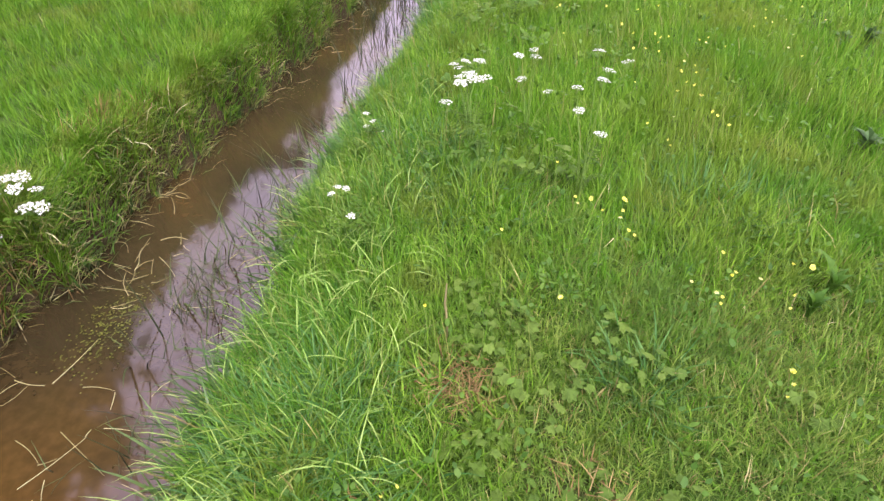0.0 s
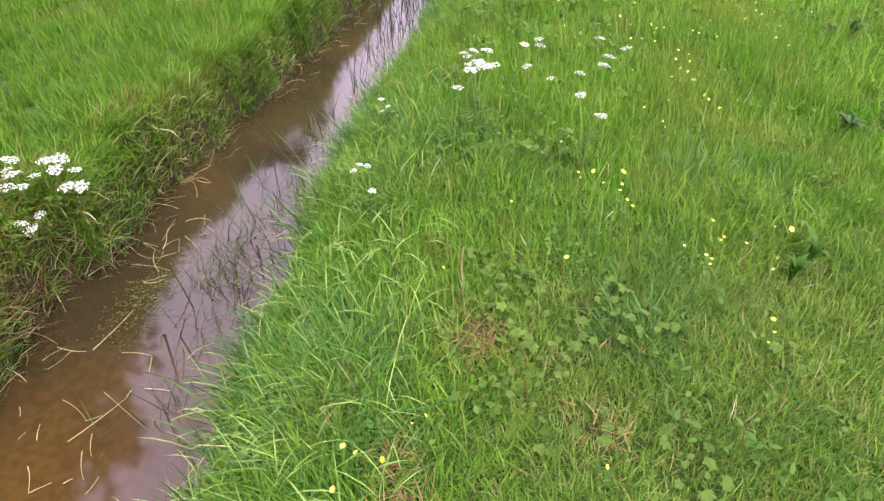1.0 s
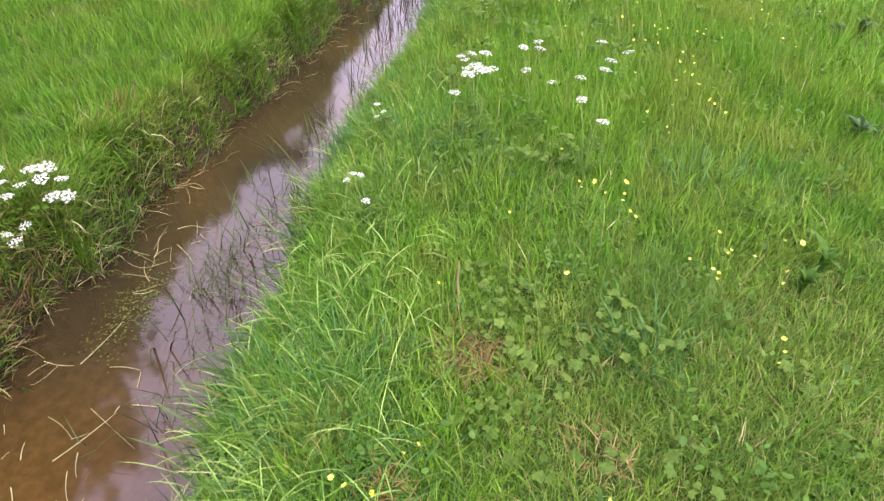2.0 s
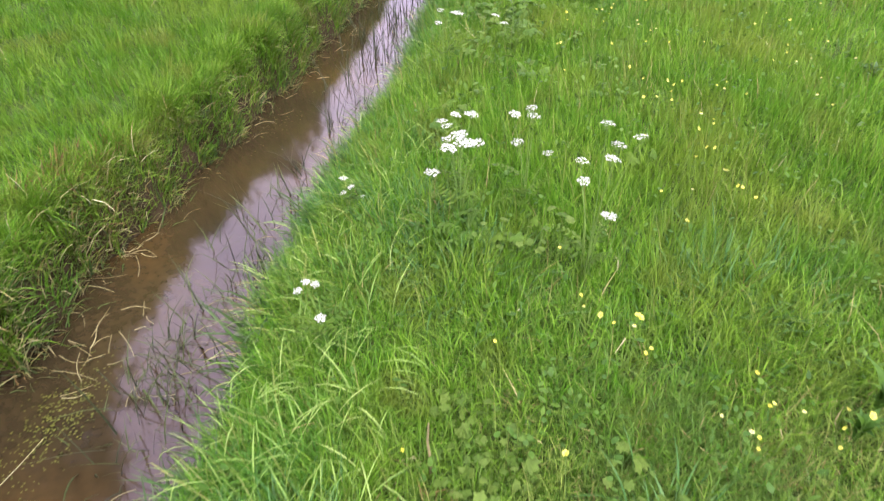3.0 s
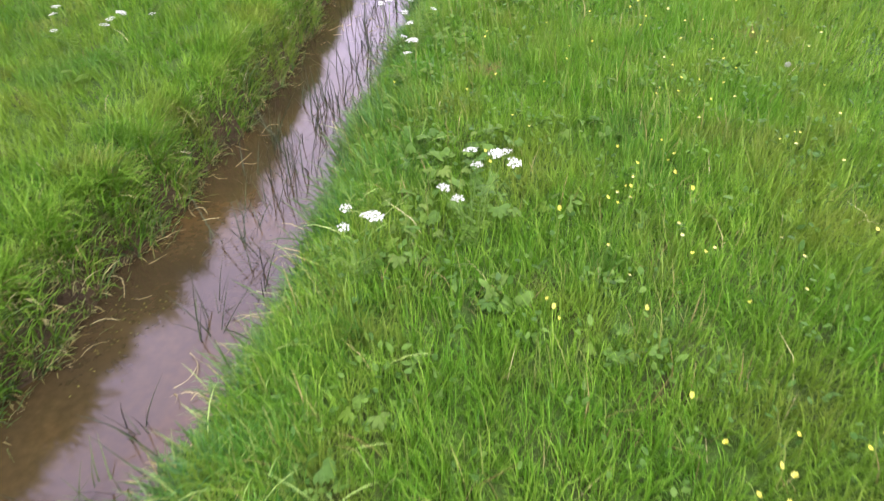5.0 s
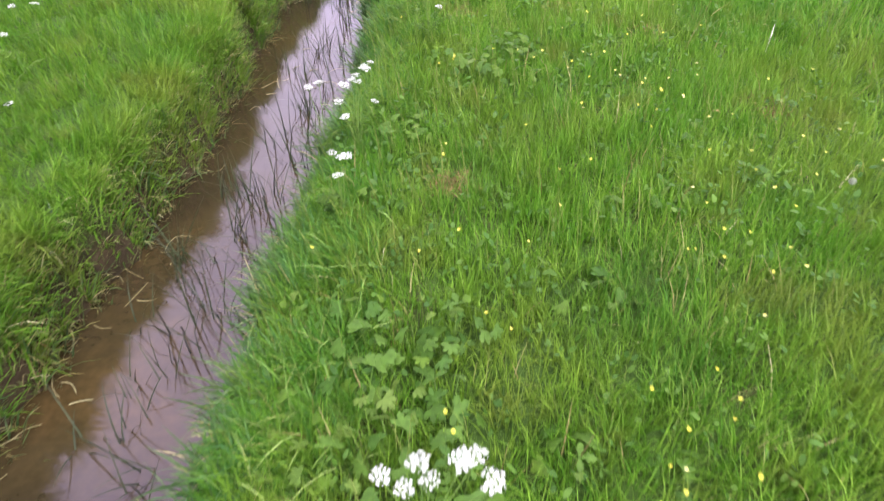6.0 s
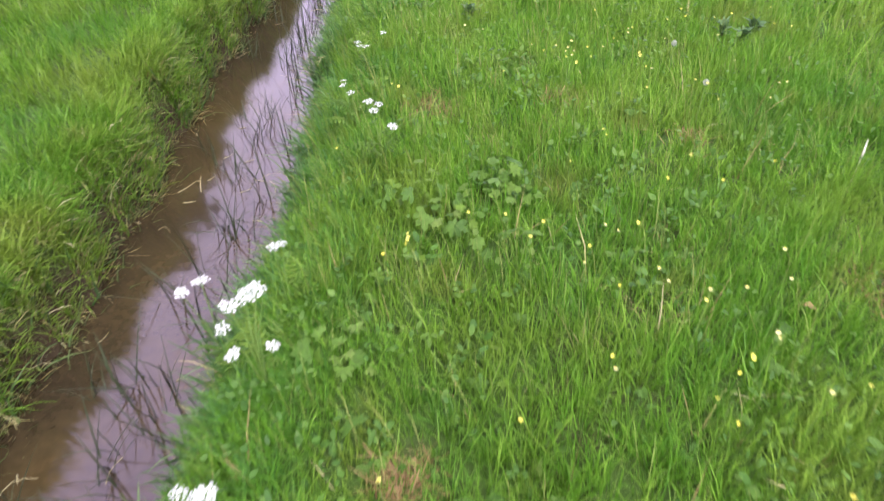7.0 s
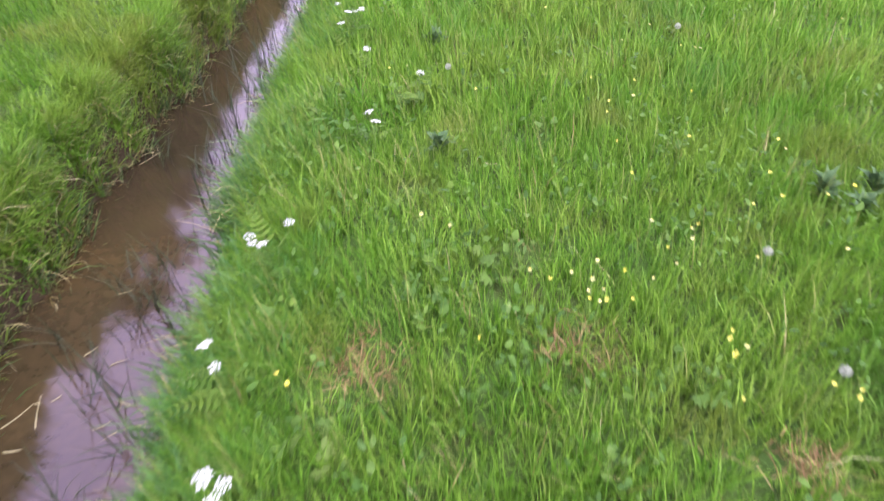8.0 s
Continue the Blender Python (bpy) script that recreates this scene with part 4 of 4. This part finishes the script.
for x, y in ((0.11, 1.41), (0.2, 1.36), (0.13, 1.26), (0.26, 1.28), (0.09, 1.10), (0.19, 1.09), (0.55, 1.23), (0.41, 1.07), (0.19, 0.92), (0.33, 0.94), (0.11, 0.82), (0.56, 1.09), (0.28, 1.18), (0.66, 1.11), (1.04, 1.01), (0.44, 0.74), (0.65, 0.69), (0.17, 1.18), (0.22, 1.22), (0.11, 1.38), (0.24, 1.04), (0.14, 0.82), (0.27, 0.71), (0.66, 0.59)):
    broad_plant(x, y, height(x, y) + random.uniform(0.07, 0.115), 7, 0.06, 1.05, PALE_ROUND)
for x, y, z in ((-0.08, 1.09, 0.12), (-0.32, 0.76, 0.14), (-0.11, 0.76, 0.14)):
    broad_plant(x, y, z, 6, 0.06, 0.7)
for x, y, z in ((0.31, 2.07, 0.25), (0.23, 2.10, 0.25), (0.36, 2.05, 0.24), (0.45, 2.15, 0.26)):
    broad_plant(x, y, z, 6, 0.09, 0.9, PALE_ROUND + CUT[:1])
for x, y, z in ((0.02, 2.15, 0.24), (0.10, 2.20, 0.24), (-0.08, 2.08, 0.2), (0.06, 2.40, 0.24), (0.41, 3.99, 0.33), (0.35, 3.59, 0.28), (0.09, 3.74, 0.29), (0.10, 4.02, 0.27), (0.24, 4.09, 0.29), (0.15, 4.29, 0.29), (0.0, 4.20, 0.24), (0.16, 4.45, 0.28), (0.31, 4.42, 0.30), (0.41, 4.45, 0.31), (0.46, 4.50, 0.30), (0.28, 4.28, 0.29), (0.12, 3.92, 0.28), (0.38, 4.20, 0.32)):
    broad_plant(x, y, z - 0.03, 7, 0.10, 0.85, CUT)
for x, y in ((0.69, 4.06), (0.93, 4.63), (0.29, 5.71), (0.18, 5.21), (1.02, 5.06), (0.13, 4.60), (0.35, 5.43), (0.25, 5.76), (0.38, 6.46), (1.48, 7.04), (1.05, 7.50), (0.80, 7.44), (0.50, 6.90)):
    broad_plant(x, y, height(x, y) + 0.12, 7, 0.09, 0.8, CUT)
for x, y in ((0.85, 6.48), (0.90, 6.40), (0.80, 6.42), (0.53, 6.47), (0.58, 6.40), (0.68, 6.14), (0.86, 6.06), (0.62, 6.25), (0.75, 6.30)):
    broad_plant(x, y, height(x, y) + 0.17, 7, 0.10, 0.95, ROUND + PALE_ROUND[2:3] + CUT[1:2])
for k in range(24):
    y = random.uniform(4.5, 6.6)
    x = random.uniform(0.25, 1.5)
    broad_plant(x, y, height(x, y) + random.uniform(0.08, 0.13), random.randint(4, 6), 0.09, random.uniform(0.55, 0.85), CUT + ROUND[:1])
for k in range(40):
    y = random.uniform(2.6, 9.5)
    x = float(edge(RIGHT_EDGE, y)) + 0.5 + 2.0 * random.random() ** 1.5
    broad_plant(x, y, height(x, y) + random.uniform(0.09, 0.14), random.randint(4, 6), 0.07, random.uniform(0.55, 0.9), CUT + ROUND[:2])


def rosette(name, label, meshes, x, y, leaves, lift, scale=1.0):
    plant = tagged(new(name), label, "plant")
    plant.location = (x, y, height(x, y))
    for k in range(leaves):
        part("leaf", random.choice(meshes), plant, Matrix.Translation((0, 0, random.uniform(0.02, 0.06))) @ pose(0, 0, 0, random.uniform(-12, 12), -random.uniform(*lift), 137.5 * k + random.uniform(-20, 20)) @ Matrix.Scale(scale * random.uniform(0.8, 1.25), 4))
    return plant


for x, y in ((1.20, 1.40), (1.30, 1.50)):
    rosette("dock_plant", "dark green dock with long upright leaves", DOCKS, x, y, 9, (45, 75), 0.6)
for x, y in ((1.82, 2.42), (2.23, 3.63), (2.38, 3.66), (2.31, 7.70), (2.42, 7.82), (2.25, 7.84), (0.87, 8.22), (0.89, 9.24)):
    rosette("thistle", "grey-green thistle rosette in the meadow", PRICKLY, x, y, 18, (25, 72), 0.55)


# Dandelion clocks.
def seed_head(radius=0.014):
    pieces = []
    for k in range(90):
        z = 1 - 2 * (k + 0.5) / 90
        w, r = 2.39996 * k, math.sqrt(1 - z * z)
        d = Vector((r * math.cos(w), r * math.sin(w), z))
        pieces.append(rod([d * 0.004, d * radius * 0.92], (0.0003, 0.0002), 3))
        pieces.append(floret(d * radius * 0.92, d, 0.0027, 6, 0.25))
    return mesh_of("seed_head", *join(*pieces), FLUFF)


CLOCK = seed_head()
clock = None
for x, y, z in ((1.79, 7.37, 0.37), (1.78, 6.94, 0.38), (1.88, 5.02, 0.33), (0.93, 8.59, 0.40), (2.01, 8.84, 0.42)):
    base = height(x, y)
    if clock is None:
        clock = tagged(new("dandelion_clock"), "white fluffy dandelion seed head on a stalk", "wildflower", "dandelion clocks")
        part("stem", mesh_of("stem", *rod([(0.015, 0, -0.02), (0.01, 0, 0.12), (0, 0, 0.25)], (0.0022, 0.002, 0.0017)), STEM), clock)
        part("seed_head", CLOCK, clock, pose(0, 0, 0.262), "round white seed head")
        clock.matrix_basis = pose(x, y, z - 0.262)
    else:
        copy_thing(clock, pose(x, y, z - 0.262, 0, 0, random.uniform(0, 360)))

# ---- the ditch: reeds, floating stalks, duckweed ----
def reed_mesh(length, width, lean, bend, material=None):
    verts, faces = [], []
    p, a = Vector((0, 0, -0.06)), lean
    for k in range(7):
        u = k / 6
        half = width / 2 * (1 - u ** 2.2) + 0.0002
        verts += [p + Vector((0, -half, 0)), p + Vector((half * 0.35, 0, 0)), p + Vector((0, half, 0)), p - Vector((half * 0.25, 0, 0))]
        p = p + Vector((math.sin(a), 0, math.cos(a))) * (length / 6)
        a += bend / 6
    for k in range(6):
        for s in range(4):
            i, j = 4 * k + s, 4 * k + (s + 1) % 4
            faces.append((i, j, j + 4, i + 4))
    return mesh_of("blade", verts, faces, material or REED)


REEDS = [reed_mesh(l, w, a, b) for l, w, a, b in ((0.36, 0.0075, 0.05, 0.25), (0.30, 0.006, 0.16, 0.6), (0.42, 0.008, 0.10, 0.3), (0.24, 0.006, 0.3, 0.9), (0.33, 0.007, 0.02, 1.5), (0.27, 0.0055, 0.22, 0.2), (0.38, 0.006, 0.35, 0.3))]


WATER_GRASS = [reed_mesh(l, w, a, b, REED_GREEN) for l, w, a, b in ((0.30, 0.0065, 0.35, 0.5), (0.26, 0.006, 0.6, 0.4), (0.34, 0.008, 0.25, 0.8), (0.22, 0.0055, 0.8, 0.5), (0.30, 0.007, 0.5, 1.1), (0.20, 0.005, 1.1, 0.3))]


def reed_clump(x, y, blades, size=1.0):
    clump = tagged(new("reed_clump"), "dark green reed blades standing in the ditch water", "reeds", "reeds in the ditch")
    clump.location = (x, y, WATER_Z)
    for k in range(blades):
        part("blade", random.choice(REEDS if y > 3.3 or k % 4 == 0 else WATER_GRASS), clump, Matrix.Translation((random.uniform(-0.05, 0.05), random.uniform(-0.07, 0.07), 0)) @ pose(0, 0, 0, 0, random.uniform(-10, 24), random.uniform(0, 360)) @ Matrix.Scale(size * random.uniform(0.6, 1.15), 4))
    return clump


for x, y in ((-1.18, 1.47), (-1.18, 1.59), (-1.09, 1.73), (-1.2, 1.79), (-1.13, 1.94), (-1.06, 2.06), (-1.08, 2.19), (-1.0, 2.58), (-0.86, 2.61), (-0.96, 2.76), (-0.94, 2.93), (-0.88, 3.14), (-0.92, 3.42), (-0.78, 3.92), (-0.84, 4.05), (-0.61, 4.16), (-0.69, 4.36), (-0.94, 4.49), (-0.8, 4.58), (-0.86, 4.77), (-0.75, 4.86), (-0.67, 4.98), (-0.77, 5.05), (-0.58, 5.11), (-0.95, 5.13), (-0.68, 5.17), (-0.77, 5.35), (-0.87, 5.45), (-0.74, 5.49), (-0.57, 5.57), (-0.9, 5.58)):
    reed_clump(x, y, random.randint(5, 9), 1.0)
for x, y in ((-0.65, 5.75), (-0.79, 6.08), (-0.64, 6.09), (-0.54, 6.14), (-0.39, 6.36), (-0.47, 6.46), (-0.65, 6.62), (-0.53, 6.78), (-0.43, 7.0), (-0.51, 7.08), (-0.54, 7.62), (-0.66, 7.73), (-0.76, 7.87), (-0.49, 7.88), (-0.48, 8.0), (-0.34, 8.05), (-0.61, 8.16), (-0.5, 8.27), (-0.32, 8.65), (-0.45, 9.01), (-0.47, 9.17), (-0.71, 9.19), (-0.39, 9.28), (-0.33, 9.46), (-0.61, 9.92), (-0.32, 10.05), (-0.54, 10.33), (-0.36, 10.49), (-0.3, 11.0), (-0.65, 11.15), (-0.16, 11.33)):
    reed_clump(x, y, random.randint(5, 8))
for k in range(44):
    y = random.uniform(4.4, 12.0)
    reed_clump(float(edge(RIGHT_EDGE, y)) - random.uniform(-0.05, 0.22), y, random.randint(4, 8))
for k in range(46):
    y = random.uniform(0.9, 2.3) if k % 4 else random.uniform(2.3, 3.4)
    reed_clump(float(edge(RIGHT_EDGE, y)) - random.uniform(-0.04, 0.30), y, random.randint(5, 9), random.uniform(0.55, 0.9))
for x, y in ((-0.86, 2.50), (-0.82, 2.58), (-0.88, 2.62), (-0.80, 3.05)):
    reed_clump(x, y, 12, 0.75)

def stalk(x, y, z, length, heading, tilt, curve=0.02, thick=0.0021):
    """A dead, bleached stem, half afloat."""
    bits = 4
    pts = [Vector((length * (k / bits - 0.5), curve * length * math.sin(math.pi * k / bits), 0)) for k in range(bits + 1)]
    me = mesh_of("dead_stalk", *rod(pts, [thick * (1 - 0.5 * k / bits) for k in range(bits + 1)], 5), STRAW)
    ob = tagged(new("dead_stalk", me), "pale bleached dead stalk floating on ditch water", "stalk", "dead stalks in the ditch")
    ob.matrix_basis = Matrix.Translation((x, y, z)) @ pose(0, 0, 0, random.uniform(0, 40), -tilt, heading)
    return ob


for x, y, length, heading in ((-1.38, 1.04, 0.17, -32), (-1.19, 1.05, 0.29, -33), (-1.27, 1.01, 0.24, 58), (-1.46, 0.94, 0.07, 110), (-1.39, 0.76, 0.11, -57), (-1.33, 0.73, 0.07, 34), (-1.24, 0.90, 0.10, -64), (-1.23, 0.82, 0.13, -59), (-1.16, 0.75, 0.07, 77), (-1.11, 1.15, 0.11, -4), (-1.69, 1.38, 0.15, -23), (-1.55, 1.33, 0.14, -9), (-1.43, 1.45, 0.24, 75), (-1.48, 2.15, 0.18, 91), (-1.49, 1.99, 0.16, -28), (-1.27, 1.32, 0.13, -4), (-1.19, 1.27, 0.08, -74), (-1.61, 1.30, 0.09, 51), (-1.44, 1.85, 0.23, -12), (-1.39, 1.78, 0.12, 28), (-1.58, 1.02, 0.05, -55), (-1.51, 0.92, 0.03, 68), (-1.29, 1.01, 0.06, 27), (-1.25, 0.76, 0.03, 39), (-1.21, 1.13, 0.03, 77)):
    stalk(x, y, WATER_Z + 0.004, length, heading, random.uniform(0, 4), random.uniform(-0.06, 0.06), 0.0018)
for x, y, length, heading in ((-1.12, 5.49, 0.22, -37), (-1.03, 5.31, 0.17, 67), (-0.97, 5.62, 0.13, -2), (-0.95, 5.63, 0.22, 98), (-1.12, 4.79, 0.11, -34), (-1.17, 4.81, 0.17, 121), (-1.04, 4.72, 0.09, 10), (-1.19, 4.59, 0.11, 33), (-1.24, 5.27, 0.09, 41), (-0.97, 5.28, 0.09, 0), (-1.11, 5.12, 0.09, -16)):
    stalk(x, y, WATER_Z + 0.004, length, heading, random.uniform(0, 6), random.uniform(-0.2, 0.2), 0.0024)
for x, y, length, heading in ((-0.81, 7.49, 0.13, 52), (-0.72, 7.56, 0.10, 18), (-0.73, 7.49, 0.18, 104), (-0.44, 7.49, 0.11, 82), (-0.40, 7.52, 0.09, -24), (-0.76, 7.34, 0.07, 1), (-0.47, 7.42, 0.05, 18), (-0.64, 7.79, 0.06, 43), (-0.61, 8.13, 0.06, 12), (-0.50, 7.72, 0.07, 21), (-0.82, 3.67, 0.12, 60), (-1.49, 2.60, 0.16, -13), (-1.51, 2.75, 0.08, 59), (-1.02, 1.90, 0.13, 5)):
    stalk(x, y, WATER_Z + 0.004, length, heading, random.uniform(0, 6), random.uniform(-0.2, 0.2), 0.0024)
# A tangle of dead stems that has caught below the bank.
for x, y, length, heading in ((-1.46, 2.13, 0.12, 93), (-1.45, 2.03, 0.09, 100), (-1.43, 1.94, 0.09, 98), (-1.30, 2.02, 0.21, -46), (-1.37, 2.02, 0.11, 109), (-1.41, 2.03, 0.08, 46), (-1.51, 2.01, 0.11, -20), (-1.43, 1.89, 0.16, 119), (-1.48, 1.93, 0.15, -12), (-1.39, 1.94, 0.07, 31), (-1.28, 2.11, 0.05, 28), (-1.35, 2.22, 0.14, 0), (-1.32, 2.23, 0.09, 111), (-1.26, 2.16, 0.07, -39), (-1.57, 2.34, 0.15, -15), (-1.57, 2.43, 0.15, 12), (-1.30, 1.92, 0.06, 27), (-1.16, 1.75, 0.08, 94), (-1.12, 1.77, 0.11, -38), (-1.04, 1.77, 0.11, 3), (-1.38, 1.75, 0.09, 19), (-1.55, 2.59, 0.08, 15), (-1.46, 2.59, 0.09, -20), (-1.48, 2.51, 0.17, 118)):
    stalk(x, y, WATER_Z + 0.014, length, heading, random.uniform(-3, 6), random.uniform(-0.14, 0.14), random.uniform(0.0014, 0.0021))
for k in range(32):
    y = random.uniform(0.7, 11.0)
    x = float(edge(LEFT_EDGE, y)) + abs(random.gauss(0, 0.13)) + 0.01
    stalk(x, y, WATER_Z + 0.012, random.uniform(0.06, 0.2), random.uniform(-70, 80), random.uniform(-6, 26), random.uniform(-0.3, 0.3), random.uniform(0.0010, 0.0019))
for k in range(14):
    y = random.uniform(0.8, 9.0)
    stalk(float(edge(RIGHT_EDGE, y)) + random.uniform(-0.10, 0.03), y, WATER_Z + 0.012, random.uniform(0.06, 0.16), random.uniform(-70, 80), random.uniform(-5, 25), 0.15, 0.002)

# Yellow-green duckweed in still corners of the ditch.
n = 480
spot = (rng.uniform(0, 1, n) > 0.9).astype(int)
wx = np.array([-1.40, -1.20])[spot] + rng.normal(0, 0.07, n)
wy = np.array([1.66, 3.95])[spot] + rng.normal(0, 0.13, n)
wx = np.clip(wx, edge(LEFT_EDGE, wy) + 0.03, None)
blade_field("duckweed", wx, wy, rng.uniform(0.006, 0.012, n), rng.uniform(0.005, 0.009, n), rng.uniform(0, 6.28, n), np.full(n, 1.52), np.full(n, 0.06), np.zeros(n), WEED, "yellow-green duckweed specks on the ditch water", "duckweed", z=np.full(n, WATER_Z + 0.003))

# A row of leafy trees off the ditch, which its water mirrors.
def tree(x, y, tall):
    base = height(x, y)
    thing = tagged(new("tree"), "leafy green tree in a row beside the meadow", "tree", "row of trees")
    thing.location = (x, y, base)
    pieces = [rod([(0, 0, -0.3), (0.05, 0, tall * 0.1), (0.1, 0.1, tall * 0.3), (0.0, 0.15, tall * 0.6), (0.05, 0.1, tall * 0.9)], (0.20, 0.15, 0.12, 0.08, 0.03), 10)]
    centres = []
    for k in range(26):
        z = tall * (0.26 + 0.70 * k / 25)
        w = 2.4 * k
        reach = 0.28 * tall * math.sqrt(max(0.04, 1 - ((z / tall - 0.55) / 0.48) ** 2)) * random.uniform(0.6, 1.05)
        end = Vector((reach * math.cos(w), reach * math.sin(w), z + 0.5))
        pieces.append(rod([(0.05, 0.1, z - 0.08 * tall), end * 0.5 + Vector((0, 0, z * 0.5 - 0.25)), end], (0.05, 0.03, 0.012), 5))
        centres += [end, end * 0.6 + Vector((0, 0, z * 0.4))]
    part("trunk", mesh_of("trunk", *join(*pieces), BARK, True), thing, None, "grey-brown bark")
    n = 4300
    c = np.array([tuple(v) for v in centres])[rng.integers(0, len(centres), n)]
    at = c + rng.normal(0, 0.034 * tall, (n, 3)) * (1, 1, 0.8)
    turn, dip = rng.uniform(0, 6.28, n), rng.uniform(0.7, 2.2, n)
    crown = blade_field("crown", at[:, 0], at[:, 1], rng.uniform(0.18, 0.28, n), rng.uniform(0.13, 0.20, n), turn, dip, rng.uniform(-0.4, 0.6, n), rng.normal(0, 0.5, n), TREE_LEAF, "many small green leaves", "", z=at[:, 2])
    crown.parent = thing
    return thing


BARK = leaf_material("bark", (0.06, 0.05, 0.04), (0.10, 0.085, 0.065), thin=0.0, rough=0.9, scale=12)
TREE_LEAF = grass_material("tree_leaf", (0.025, 0.055, 0.010), (0.04, 0.085, 0.014), (0.07, 0.12, 0.02), (0.03, 0.07, 0.012), thin=0.25)
FIRST_TREES = [tree(-6.2, 4.4, 6.1), tree(-6.4, 13.0, 6.1)]
for k, (x, y, wide, tall) in enumerate(((-6.4, 1.4, 1.0, 1.0), (-6.5, 10.4, 1.0, 0.82), (-6.5, 7.4, 1.0, 0.85), (-6.4, 15.4, 1.1, 1.16), (-6.4, 18.0, 1.2, 1.18), (-6.4, 20.8, 1.1, 1.06), (-6.5, 23.6, 1.2, 1.0), (-6.5, 26.8, 1.1, 0.9))):
    copy_thing(FIRST_TREES[k % 2], Matrix.Translation((x, y, height(x, y))) @ pose(0, 0, 0, 0, 0, 70 + 83 * k) @ Matrix.Diagonal((wide, wide, tall, 1)))

# A pale dead stalk that stands in the turf.
post = tagged(new("dead_stalk", mesh_of("dead_stalk", *rod([(0, 0, -0.02), (0.004, 0, 0.07), (-0.003, 0.004, 0.15), (0.002, 0.0, 0.23)], (0.0034, 0.0042, 0.0038, 0.0022), 6), STRAW)), "pale upright dead stalk standing in short turf", "stalk")
post.location = (0.055, 1.225, height(0.055, 1.225))

# Dead leaves lying in the turf.
WITHERED = [long_leaf(0.08, 0.03, DEADLEAF, 0.3), long_leaf(0.06, 0.025, DEADLEAF, 0.3)]
for x, y, lift in ((1.75, 5.80, 0.05), (2.02, 5.86, 0.02), (0.45, 5.32, 0.012)):
    dead = tagged(new("dead_leaf", random.choice(WITHERED)), "brown withered leaf lying in the turf", "leaf")
    dead.matrix_basis = Matrix.Translation((x, y, height(x, y) + lift)) @ pose(0, 0, 0, 5, random.uniform(-20, 10), random.uniform(0, 360))

# A bleached white blade that stands out of the grass.
plume = tagged(new("dead_stalk", mesh_of("dead_stalk", *rod([(-0.01, -0.02, -0.02), (0, 0, 0.08), (0.006, 0.010, 0.13), (0.020, 0.036, 0.172)], (0.0016, 0.0020, 0.0040, 0.0008), 5), BLEACHED)), "bleached white dead blade upright in meadow grass", "stalk")
plume.location = (2.275, 6.515, height(2.275, 6.515))
